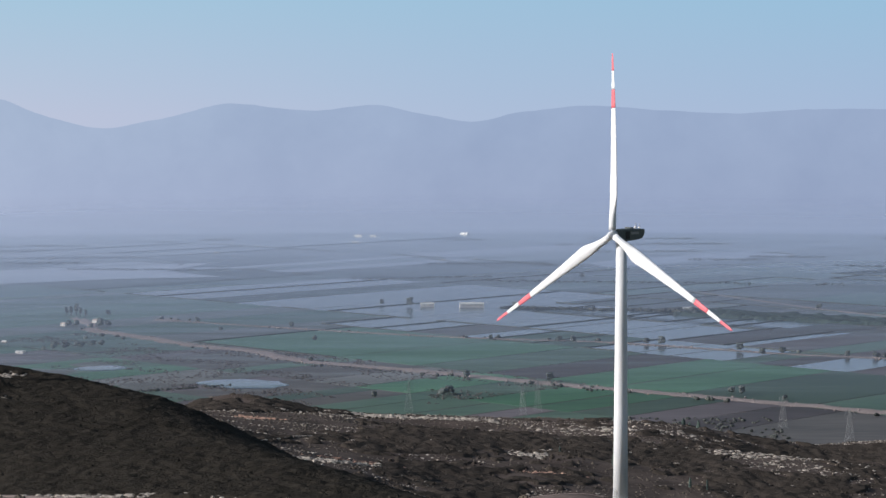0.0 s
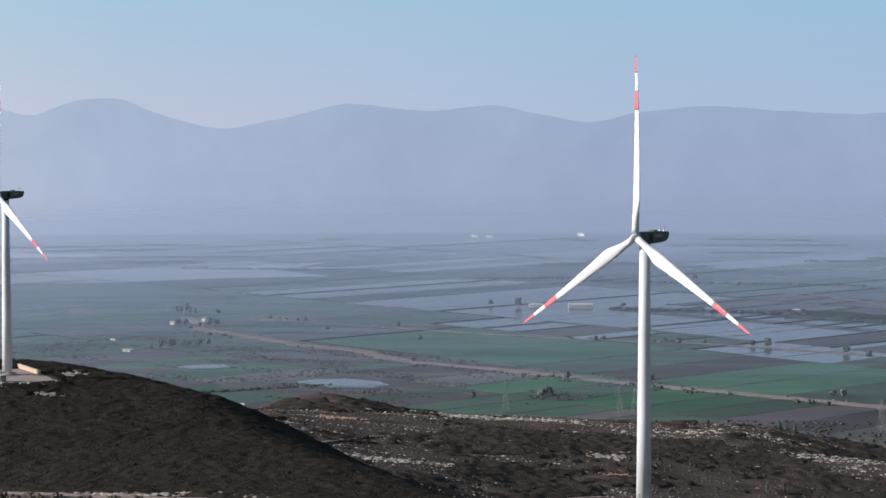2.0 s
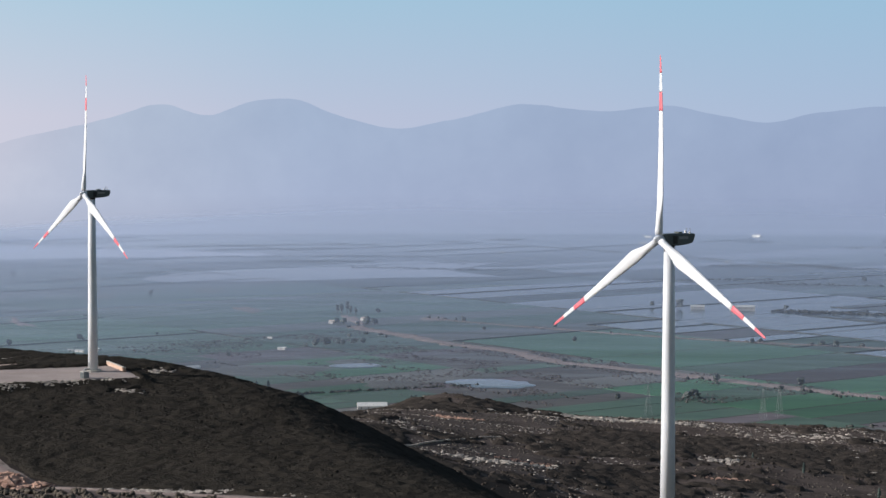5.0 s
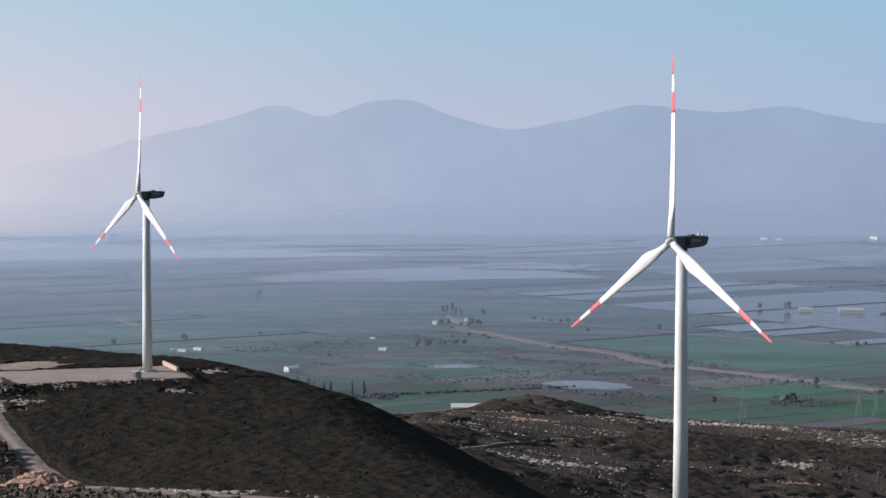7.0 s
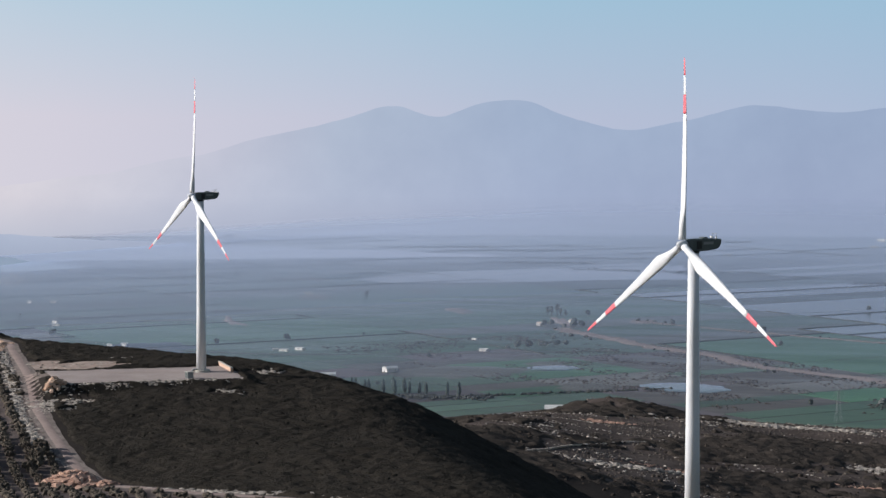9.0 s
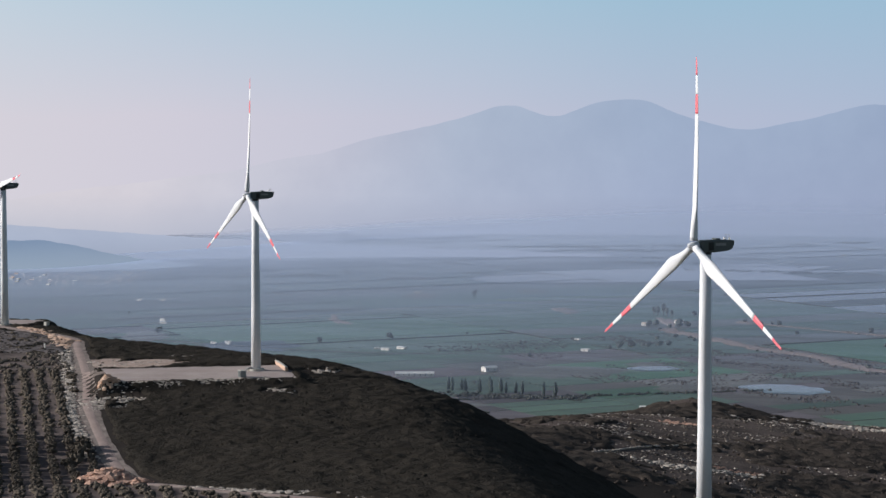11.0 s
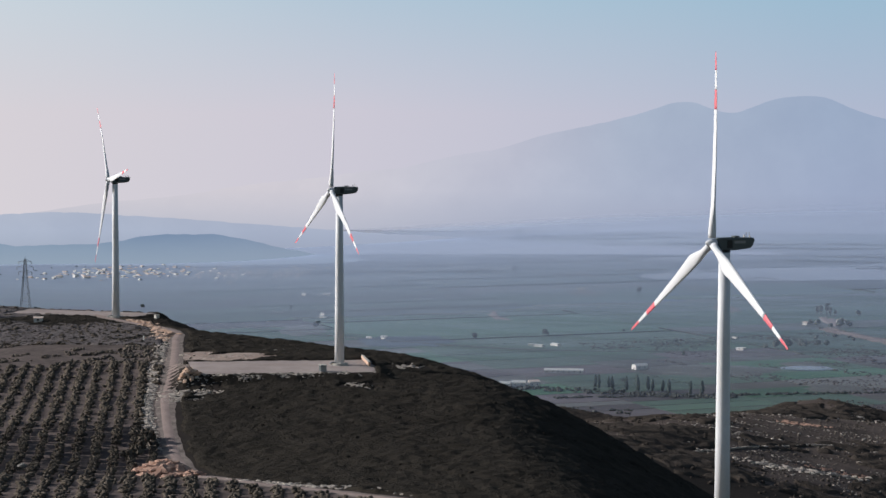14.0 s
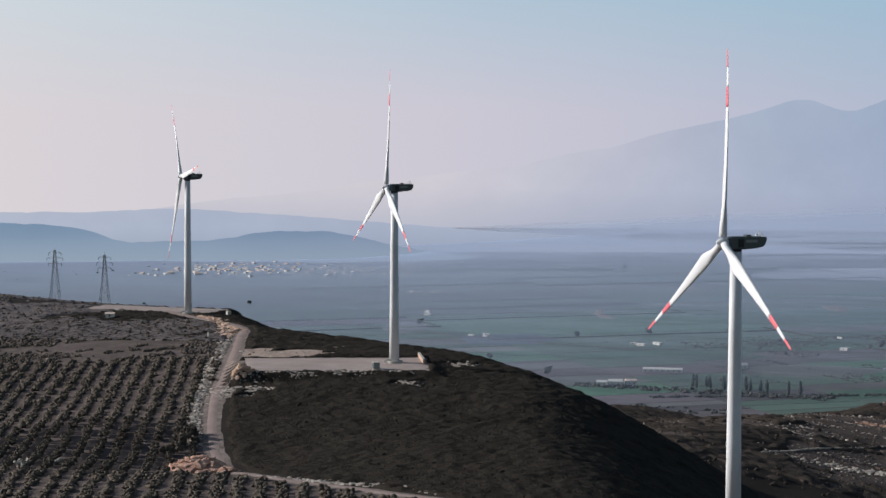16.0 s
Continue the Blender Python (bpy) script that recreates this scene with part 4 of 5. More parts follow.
# ---- olive orchard ----
def crown_mesh(name, r, n, rg, material, squash=0.8, lift=0.0, jitter=0.3, fine=1.0):
    a, q = rg.uniform(0, 2 * math.pi, n), rg.uniform(0, 1, n) ** 0.6
    zz = rg.uniform(-0.5, 0.6, n)
    C = np.stack([r * 0.62 * q * np.cos(a), r * 0.62 * q * np.sin(a), lift + r * squash * zz], -1)
    S = np.repeat((fine * r * rg.uniform(0.3, 0.5, n))[:, None], 3, 1) * (1, 1, 0.85)
    v, f = lumps(C, S, rg, jitter)
    return fast_mesh(name, v, f, material)


olive_crowns = [crown_mesh("crown", 1.85, 40, np.random.default_rng(60 + k), M["olive"], 0.42, 1.0, 0.5, 0.48) for k in range(4)]


def trunk_mesh(h, r, limbs=3, reach=0.6):
    bm = bmesh.new()
    add_rod(bm, (0, 0, -0.3), (0.05 * h, 0, h * 0.55), r, r * 0.7, 7)
    for k in range(limbs):
        a = 2 * math.pi * k / limbs + 0.4
        add_rod(bm, (0.05 * h, 0, h * 0.5), (reach * math.cos(a) * h * 0.45, reach * math.sin(a) * h * 0.45, h), r * 0.55, r * 0.2, 5)
    me = bpy.data.meshes.new("trunk")
    bm.to_mesh(me)
    bm.free()
    me.materials.append(M["bark"])
    return me


olive_trunk = trunk_mesh(1.2, 0.15)
ROW, ALONG = np.array([0.868, 0.487]), np.array([-0.487, 0.868])     # across and along the planting rows
spots = []
for i in range(-66, 34):
    for j in range(-60, 92):
        p = np.array([-173.0, 674.0]) + ROW * (i * 5.8 - 5.5) + ALONG * (j * 3.3 + 0.8 * (i % 2)) + rng.normal(0, 0.3, 2)
        spots.append(p)
spots = np.array(spots)
ok = in_rows(spots[:, 0], spots[:, 1]) & (away(spots[:, 0], spots[:, 1], road_line) > 5.2) & (spots[:, 1] > 528) & (spots[:, 0] > -520) & (np.hypot(spots[:, 0] + 147, spots[:, 1] - 626) > 12)
ok &= rng.random(len(spots)) > 0.05
spots = spots[ok]
spots = spots[np.argsort(np.hypot(spots[:, 0] + 190, spots[:, 1] - 640))]
zs = land(spots[:, 0], spots[:, 1])
for k in range(min(300, len(spots))):
    t = thing("olive_tree", pose(spots[k, 0], spots[k, 1], zs[k], 0, 0, rng.uniform(0, 360)), "small grey-green olive tree in a planted row", "tree", "olive orchard")
    t.scale = (rng.uniform(0.85, 1.25),) * 3
    for nm, me in (("trunk", olive_trunk), ("crown", olive_crowns[k % 4])):
        o = new(nm, me)
        o.parent = t
rest = spots[300:]
scatter("olive_orchard", rest, rng.uniform(0.62, 0.9, len(rest)), rng, M["olive"], "further rows of small olive trees", "trees", 0.75, 9, 0.5, -0.1, 1.2)

x, y = rng.uniform(-640, -200, 30000), rng.uniform(740, 900, 30000)
keep = in_orchard(x, y) & ~in_rows(x, y) & (away(x, y, road_line) > 6) & (value_noise(x, y, 26, 62) + 0.6 * value_noise(x, y, 7, 63) > -0.12)
x, y = x[keep][:3000], y[keep][:3000]
scatter("scrub", np.c_[x, y], rng.uniform(0.35, 0.85, len(x)), rng, M["greyshrub"], "brown bushes gone wild behind the olive rows", "shrubs", 0.8, 3, 0.4, 0.3, 0.8)
for x, y, sc in ((-171, 650, 2.0), (-174, 656, 2.3), (-176, 662, 2.1), (-178, 668, 2.2), (-172, 645, 1.8), (-181, 673, 1.9)):
    t = thing("olive_tree", pose(x, y, ground_z(x, y), 0, 0, rng.uniform(0, 360)), "tall old olive tree shading the service track", "tree", "olive orchard")
    t.scale = (sc * 0.8, sc * 0.8, sc)
    for nm, me in (("trunk", olive_trunk), ("crown", olive_crowns[int(sc * 10) % 4])):
        o = new(nm, me)
        o.parent = t


def pale_bush(x, y, r, seed):
    g = np.random.default_rng(seed)
    C = np.stack([x + g.normal(0, r * 0.45, 22), y + g.normal(0, r * 0.45, 22), ground_z(x, y) + g.uniform(0.2, 1.1, 22) * r], -1)
    v, f = lumps(C, np.repeat((r * g.uniform(0.25, 0.42, 22))[:, None], 3, 1), g, 0.35)
    tagged(new("bush", fast_mesh("bush", v, f, M["palebush"])), "pale grey bush in bloom among the olive rows", "bush", "pale bushes")


pale_bush(-190, 597, 2.0, 5)
pale_bush(-188, 611, 1.5, 6)

# ---- the plain: parcels, water, banks ----
def uv(u, v):
    return 61 + 0.72 * u + 0.694 * v, 2098 - 0.694 * u + 0.72 * v


UV_TURN = math.degrees(math.atan2(-0.694, 0.72))
FIELD_LABEL = {"wheat": "green field of young winter wheat", "pasture": "dull green pasture parcel", "plough": "bare purplish ploughed field",
               "fallow": "pale fallow field with dry grass", "flood": "flooded field mirroring the pale sky"}


def unit_slab(material):
    bm = bmesh.new()
    add_box(bm, -0.5, -0.5, -0.6, 0.5, 0.5, 0.4)
    me = bpy.data.meshes.new("field")
    bm.to_mesh(me)
    bm.free()
    me.materials.append(material)
    return me


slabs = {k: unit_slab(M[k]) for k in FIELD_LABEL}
fields = []         # u0, u1, v0, v1, kind


def zone(x, y, u, v, rg):
    """What grows or stands on a parcel."""
    r = rg.random()
    beyond = (x + 414) * 671 + (y - 2622) * 439 > 0          # past the line from the farm to the lagoon
    if y > 3650:
        return "flood" if r < 0.14 else "plough" if r < 0.6 else "pasture" if r < 0.85 else "fallow"
    if beyond and v > 150:
        if x > 455 or v > 640:
            return "plough" if r < 0.65 else "fallow" if r < 0.8 else "pasture"
        return "flood" if r < 0.74 else "plough" if r < 0.88 else "pasture"
    if u < -520:
        return "wheat" if r < 0.6 else "pasture" if r < 0.88 else "fallow" if r < 0.95 else "plough"
    return "pasture" if r < 0.35 else "fallow" if r < 0.6 else "wheat" if r < 0.8 else "plough"


frg = np.random.default_rng(12)
bands = [-1500, -1290, -1090, -930, -760, -620, -500, -390, -300, -160, 0, 240]
while bands[-1] < 3600:
    bands.append(bands[-1] + frg.uniform(95, 210))
FIXED = {10: [(-660, -455, "plough"), (-455, -235, "wheat"), (-235, -120, "wheat"), (-120, -30, "pasture"), (-30, 45, "plough"), (45, 125, "wheat"),
              (125, 200, "wheat"), (200, 330, "pasture"), (330, 520, "pasture")],
         9: [(95, 165, "wheat"), (165, 215, "wheat"), (215, 262, "pasture"), (262, 315, "plough"), (315, 372, "plough"), (372, 520, "wheat")]}
for b, (v0, v1) in enumerate(zip(bands, bands[1:])):
    cells = list(FIXED.get(b, []))
    lo_, hi_ = (cells[0][0], cells[-1][1]) if cells else (0, 0)
    u = -3700.0
    while u < 2600:
        w = frg.uniform(24, 85) if b < 16 else frg.uniform(60, 200)
        if cells and u < hi_ and u + w > lo_:
            if u < lo_ - 25:
                w = lo_ - u
            else:
                u = hi_
                continue
        cells.append((u, u + w, None))
        u += w
    for u0, u1, k in cells:
        um = (u0 + u1) / 2
        west = um < -520
        if west and b % 3:
            continue
        v1 = bands[min(b + 3, len(bands) - 1)] if west else bands[b + 1]
        vm = (v0 + v1) / 2
        block = int(math.floor(um / 520))
        if b > 12 and b < len(bands) - 2 and not west:
            off = [lattice(np.array([block]), np.array([q]), 5)[0] * 90 - 45 for q in (b, b + 1)]
            v0_, v1_ = v0 + off[0], v1 + off[1]
        else:
            v0_, v1_ = v0, v1
        x, y = uv(um, vm)
        az, d = math.degrees(math.atan2(100 - x, y - 20)), math.hypot(x - 100, y - 20)
        if not (-14 < az < 41 and 1560 < d < 4480):
            continue
        corners = np.array([uv(a, c) for a in (u0, u1) for c in (v0, v1)])
        if land(corners[:, 0], corners[:, 1]).max() > 0.05:
            continue
        marsh = b in (8, 9) and -560 < um < 95 or b == 7 and -330 < um < 100
        if k is None and marsh and frg.random() < 0.42:
            continue
        if v1_ - v0_ < 25:
            continue
        fields.append((u0, u1, v0_, v1_, k or zone(x, y, um, vm, frg), d))
fields.append((-215, -165, -262, -200, "fallow", 2000))
fields.sort(key=lambda f: f[5])
joined = {}
for n, (u0, u1, v0, v1, k, d) in enumerate(fields):
    gap = frg.uniform(1.5, 4.5) if d < 2900 else frg.uniform(0.4, 2.0)
    x, y = uv((u0 + u1) / 2, (v0 + v1) / 2)
    h = 0.3 if k == "flood" or d > 3000 else frg.uniform(0.4, 0.6)
    m = pose(x, y, 0, 0, 0, UV_TURN + frg.normal(0, 0.4))
    if n < 290:
        o = new("field", slabs[k])
        o.matrix_basis = m @ Matrix.Diagonal((u1 - u0 - gap, v1 - v0 - gap * 0.4, h, 1))
        tagged(o, FIELD_LABEL[k], "field", "parcels of the plain")
    else:
        c = np.array([m @ Vector(((u1 - u0 - gap) * a, (v1 - v0 - gap * 0.3) * e, z)) for z in (-0.2, h * 0.4 + 0.1) for a, e in ((-0.5, -0.5), (0.5, -0.5), (0.5, 0.5), (-0.5, 0.5))])
        joined.setdefault(k, []).append(c)
for k, boxes in joined.items():
    q = np.array([(0, 3, 2, 1), (4, 5, 6, 7), (0, 1, 5, 4), (1, 2, 6, 5), (2, 3, 7, 6), (3, 0, 4, 7)])
    F = (q[None] + (np.arange(len(boxes)) * 8)[:, None, None]).reshape(-1, 4)
    tagged(new("far_fields", fast_mesh("far_fields", np.concatenate(boxes), F, M[k])), "distant " + FIELD_LABEL[k].replace("field of ", "").replace(" field", "") + " parcels", "fields", kind="stuff")

# dark ditches between the wetter parcels
V, F = [], []
for (u0, u1, v0, v1, k, d) in fields:
    if d < 2350:
        continue
    for (a, b_), keep_ in ((((u0, v0), (u1, v0)), 0.8), (((u0, v0), (u0, v1)), 0.45)):
        if frg.random() < keep_ * (0.35 if u1 < -520 else 1.0) and land(*np.array([uv(*a)]).T)[0] < 0.05:
            w = frg.uniform(0.6, 2.0)
            du, dv = (0, w) if a[1] == b_[1] else (w, 0)
            i = len(V)
            for z in (-0.1, 0.85):
                V += [(*uv(a[0] - du, a[1] - dv), z), (*uv(b_[0] - du, b_[1] - dv), z), (*uv(b_[0] + du, b_[1] + dv), z), (*uv(a[0] + du, a[1] + dv), z)]
            F += [[i + q for q in f] for f in ((3, 2, 1, 0), (4, 5, 6, 7), (0, 1, 5, 4), (1, 2, 6, 5), (2, 3, 7, 6), (3, 0, 4, 7))]
tagged(new("ditches", fast_mesh("ditches", V, F, M["hedge"])), "dark overgrown ditches between wet parcels", "ditches", kind="stuff")

canal = spline([uv(-655, 20), uv(-640, 6), uv(-520, -8), uv(-430, -24), uv(-330, -22), uv(-222, -48), uv(-90, -32), uv(40, -28), uv(200, -8), uv(396, 12), uv(560, 16)], 9.0)
ribbon("canal_bank", canal, 23, M["reed"], "long canal bank of pale dry reeds", 1.0, 9.0, 4, "stuff", "reeds")
upper = spline([uv(-690, 140), uv(-424, 190), uv(-253, 240), uv(-127, 300), uv(82, 334), uv(172, 366), uv(330, 395)], 9.0)
ribbon("reed_bank", upper, 8, M["reed"], "strip of pale dry reeds along a ditch", 0.9, 3.0, 5, "stuff", "reeds")
ribbon("farm_track", spline([(314, 3176), (385, 3010), (459, 2846), (540, 2700)], 14.0), 9, M["track"], "pale earth track across wet fields", 0.9, 1.5, 6, "structure")
ribbon("farm_track", spline([(-94, 4000), (0, 3794), (95, 3594)], 14.0), 9, M["track"], "pale earth track far out on the plain", 0.9, 1.5, 7, "structure")
ribbon("farm_track", spline([(-445, 3775), (-430, 3730), (-426, 3660)], 14.0), 9, M["track"], "short pale earth track", 0.9, 1.5, 8, "structure")
ribbon("farm_track", spline([(-1100, 2350), (-880, 2260), (-650, 2210), (-470, 2260), (-300, 2330)], 14.0), 5, M["fallow"], "grassy farm track between fields", 0.9, 1.2, 9, "structure")


def patch(name, cx_, cy_, a, b, turn, material, label, category, seed, ragged=0.3):
    """An irregular low sheet of bare earth, growth or water, thicker in the middle."""
    n, V = 44, [(cx_, cy_, 0.75)]
    th = np.linspace(0, 2 * math.pi, n, endpoint=False)
    wav = 1 + ragged * (value_noise(np.cos(th) * 2 + seed * 9, np.sin(th) * 2, 0.55, 5) + 0.6 * value_noise(np.cos(th) * 2 + seed * 9, np.sin(th) * 2, 0.2, 6))
    c, s_ = math.cos(radians(turn)), math.sin(radians(turn))
    for f, z in ((0.5, 0.72), (0.9, 0.65), (1.0, 0.2)):
        for t, w in zip(th, wav):
            p, q = a * f * w * math.cos(t), b * f * w * math.sin(t)
            V.append((cx_ + p * c - q * s_, cy_ + p * s_ + q * c, z))
    F = [(0, 1 + k, 1 + (k + 1) % n) for k in range(n)]
    for r in (0, 1):
        for k in range(n):
            q0, q1 = 1 + r * n + k, 1 + r * n + (k + 1) % n
            F += [(q0, q0 + n, q1 + n), (q0, q1 + n, q1)]
    tagged(new(name, fast_mesh(name, V, F, material, None, True)), label, category, kind="structure")


for n, (x, y, a, b, turn) in enumerate(((-420, 2650, 9, 62, 20), (-576, 2769, 15, 40, 30), (-697, 3061, 24, 18, -30), (-323, 2677, 16, 22, 0), (-818, 2929, 22, 30, 24),
                                        (-806, 2566, 5, 60, 24), (-790, 2540, 5, 40, 40), (-947, 3258, 44, 22, 0))):
    patch("bare_earth", x, y, a, b, turn, M["track"], "pale pinkish patch of bare earth", "bare earth", n, 0.7)
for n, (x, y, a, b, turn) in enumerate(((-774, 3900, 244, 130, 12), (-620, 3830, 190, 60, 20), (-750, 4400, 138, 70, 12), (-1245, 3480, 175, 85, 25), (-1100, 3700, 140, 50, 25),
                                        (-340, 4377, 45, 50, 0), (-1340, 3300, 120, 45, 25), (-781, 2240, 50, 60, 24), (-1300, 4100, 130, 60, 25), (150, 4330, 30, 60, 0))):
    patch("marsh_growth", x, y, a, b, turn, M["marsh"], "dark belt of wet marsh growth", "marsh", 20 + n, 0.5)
for n, (x, y, a, b, turn) in enumerate(((-403, 2105, 58, 50, 12), (-265, 2009, 27, 30, 12), (-341, 2191, 20, 22, 12), (-931, 2304, 26, 66, 24), (-900, 2539, 84, 9, 24))):
    patch("bare_earth", x, y, a, b, turn, M["fallow"], "pale fallow strip of earth and dry grass", "bare earth", 40 + n, 0.4)
for n, (x, y, a, b, turn) in enumerate(((-180, 2032, 44, 34, -35), (-327, 2160, 24, 26, -30))):
    patch("pond", x, y, a, b, turn, M["flood"], "shallow pond among marshy fields", "pond", 60 + n, 0.16)
shore = spline([(-330, 3395), (-486, 3346), (-600, 3273), (-715, 3224), (-791, 3200), (-846, 3248), (-859, 3312), (-816, 3440), (-701, 3545), (-536, 3650), (-374, 3733)], 20.0)
V = [(-430, 3520, 0.6)] + [(*p, 0.55) for p in shore]
F = [(0, k + 2, k + 1) for k in range(len(shore) - 1)]
tagged(new("water", fast_mesh("water", V, F, M["lagoon"], None, True)), "shallow pale lagoon with a rounded end", "water", kind="structure")
ribbon("lagoon_bank", shore[20:-6], 12, M["marsh"], "curved dark bank of the lagoon", 0.9, 1.5, 10, "structure")

# reeds, ditch bushes and hedges as clumps
prg = np.random.default_rng(23)


def along(line, every, spread, lo, hi, name, mat, label, cat, squash=0.8, keep=1.0, per=2):
    line = np.asarray(line)
    seg = np.hypot(*np.diff(line, axis=0).T)
    t = np.arange(0, seg.sum(), every)
    cum = np.r_[0, np.cumsum(seg)]
    p = np.c_[np.interp(t, cum, line[:, 0]), np.interp(t, cum, line[:, 1])] + prg.normal(0, spread, (len(t), 2))
    gapn = value_noise(p[:, 0], p[:, 1], 45, 77)
    p = p[gapn > 0.5 - keep]
    if len(p):
        scatter(name, p, prg.uniform(lo, hi, len(p)), prg, mat, label, cat, squash, per)


along(canal, 0.9, 6.0, 0.5, 1.2, "reeds", M["reed"], "clumps of dry reeds on the canal bank", "reeds", 0.8, 0.9)
along(upper, 1.1, 4.5, 0.5, 1.2, "reeds", M["reed"], "clumps of dry reeds along the ditch", "reeds", 0.8, 0.7)
along(canal - (9, 11), 7, 7, 1.0, 2.6, "bushes", M["hedge"], "dark bushes beside the canal", "shrubs", 0.9, 0.45)
along(upper + (4, 6), 12, 4, 1.2, 3.0, "bushes", M["hedge"], "dark bushes beside the reed strip", "shrubs", 0.9, 0.42)
hedge_pts = []
for (u0, u1, v0, v1, k, d) in fields:
    if d < 3300:
        for (a, b_) in (((u0, v0), (u0, v1)), ((u0, v0), (u1, v0))):
            if prg.random() < (0.16 if k != "flood" else 0.5) * (1 if d < 2600 else 0.4):
                n = int(math.hypot(b_[0] - a[0], b_[1] - a[1]) / 5)
                for q in range(n):
                    if prg.random() < 0.85:
                        f = (q + prg.random()) / n
                        hedge_pts.append(uv(a[0] + (b_[0] - a[0]) * f + prg.normal(0, 0.7), a[1] + (b_[1] - a[1]) * f + prg.normal(0, 0.7)))
scatter("ditch_growth", hedge_pts, prg.uniform(0.35, 0.95, len(hedge_pts)), prg, M["hedge"], "dark weeds and low hedges along ditches", "hedges", 0.6, 2)
x, y = prg.uniform(-620, 100, 9000), prg.uniform(-330, 0, 9000)
X, Y = uv(x, y)
keep = (value_noise(X * 0.72 - Y * 0.69, (X * 0.69 + Y * 0.72) * 3, 70, 51) > 0.02) & (land(X, Y) < 0.1) & ~((np.abs(x + 132) < 52) & (np.abs(y + 202) < 42))
scatter("marsh_scrub", np.c_[X, Y][keep][:4200], prg.uniform(0.45, 1.25, keep.sum())[:4200], prg, M["brush"], "patchy brown marsh scrub", "shrubs", 0.6, 2)
x, y = prg.uniform(-600, 260, 5000), prg.uniform(1560, 1800, 5000)
keep = (land(x, y) < 9) & (value_noise(x, y, 50, 52) > -0.05)
scatter("scrub", np.c_[x, y][keep][:1500], prg.uniform(0.7, 1.8, keep.sum())[:1500], prg, M["hedge"], "dark scrub at the foot of the hills", "shrubs", 0.7, 3)


lines = []
for k in range(54):
    az, r = prg.uniform(-13, 40), 3150 + 1400 * prg.random() ** 0.8
    half = prg.uniform(15, 120) * (1 if prg.random() < 0.8 else 2)
    lean = radians(az) + prg.normal(0, 0.12)
    cx_, cy_ = 100 - r * math.sin(radians(az)), 20 + r * math.cos(radians(az))
    for f in np.arange(-half, half, 1.5):
        if prg.random() < 0.8:
            lines.append((cx_ + f * math.cos(lean) + prg.normal(0, 2), cy_ + f * math.sin(lean) + prg.normal(0, 11), prg.uniform(0.7, 1.5)))
lines = np.array(lines)
scatter("far_trees", lines[:, :2], lines[:, 2], prg, M["hedge"], "dark tree belts far out on the plain", "trees", 0.9, 2, 0.4, 0.3, 2.2)


def grove(p0, p1, width, n, lo, hi, label, mat="hedge"):
    f, g = prg.random(n), prg.uniform(-0.5, 0.5, n)
    d = np.subtract(p1, p0)
    nrm = np.array([-d[1], d[0]]) / np.hypot(*d)
    p = np.array(p0) + f[:, None] * d + (g * width)[:, None] * nrm
    scatter("grove", p, prg.uniform(lo, hi, n) * 0.75, prg, M[mat], label, "trees", 1.0, 6, 0.42, 0.3, 1.3)


grove((75, 2847), (276, 2790), 16, 260, 1.2, 2.6, "narrow belt of dark bushes by the water")
grove((276, 2790), (312, 2760), 24, 40, 3.0, 5.0, "clump of dark trees at the grove's end")
def plantation(X, Y):
    along_, off = (X - 300) * 0.83 - (Y - 2775) * 0.558, (X - 300) * 0.558 + (Y - 2775) * 0.83
    return (along_ > 0) & (along_ < 390) & (np.abs(off) < 34 + 14 * value_noise(X, Y, 25, 86))


canopy("plantation", 250, 680, 2480, 2840, 2.2, plantation, 3.0, 3.2, M["planted"], "dark young tree plantation by flooded fields", "trees", 3.0)
grove((-560, 1905), (-330, 1905), 26, 260, 0.8, 2.0, "bushes about the farm lane")
grove((-470, 1850), (-190, 2020), 8, 240, 0.7, 1.6, "hedge along a ditch")


# ---- trees ----
def tree_kind(seed, h, spread, mat):
    g = np.random.default_rng(seed)
    return trunk_mesh(h * 0.62, h * 0.028, 4, 0.7), crown_mesh("crown", spread, 26, g, M[mat], h * 0.4 / spread, h * 0.5, 0.35)


broad = [tree_kind(200 + k, 9.5, 4.2, "leaf") for k in range(4)]
poplar = [tree_kind(220 + k, 15, 2.6, "leaf") for k in range(2)]


def cypress_kind(seed):
    g = np.random.default_rng(seed)
    n = 34
    f = g.uniform(0.03, 1, n)
    C = np.stack([g.normal(0, 0.25, n) * (1 - f), g.normal(0, 0.25, n) * (1 - f), 0.7 + f * 11.3], -1)
    r = 0.35 + 1.15 * np.sin(np.clip(1 - f, 0, 1) ** 0.75 * 2.2)
    v, fc = lumps(C, np.stack([r, r, 0.9 + r * 0.6], -1) * g.uniform(0.75, 1.1, (n, 1)), g, 0.25)
    return trunk_mesh(2.4, 0.2, 2, 0.2), fast_mesh("crown", v, fc, M["cypress"])


cyp = [cypress_kind(240 + k) for k in range(3)]


def plant(kinds, x, y, size, label, group, name="tree"):
    t = thing(name, pose(x, y, ground_z(x, y), 0, 0, prg.uniform(0, 360)), label, "tree", group)
    t.scale = (size, size, size * prg.uniform(0.85, 1.15))
    tr, cr = kinds[int(prg.integers(len(kinds)))]
    for nm, me in (("trunk", tr), ("crown", cr)):
        o = new(nm, me)
        o.parent = t


for x, y, sc in ((-401, 2330, 1.0), (-391, 2341, 1.1), (-382, 2359, 0.9), (-376, 2352, 0.8), (-366, 2366, 0.9), (-358, 2372, 0.8), (-410, 2322, 0.7)):
    plant(broad, x, y, sc, "round dark tree in a short row", "row of round trees")
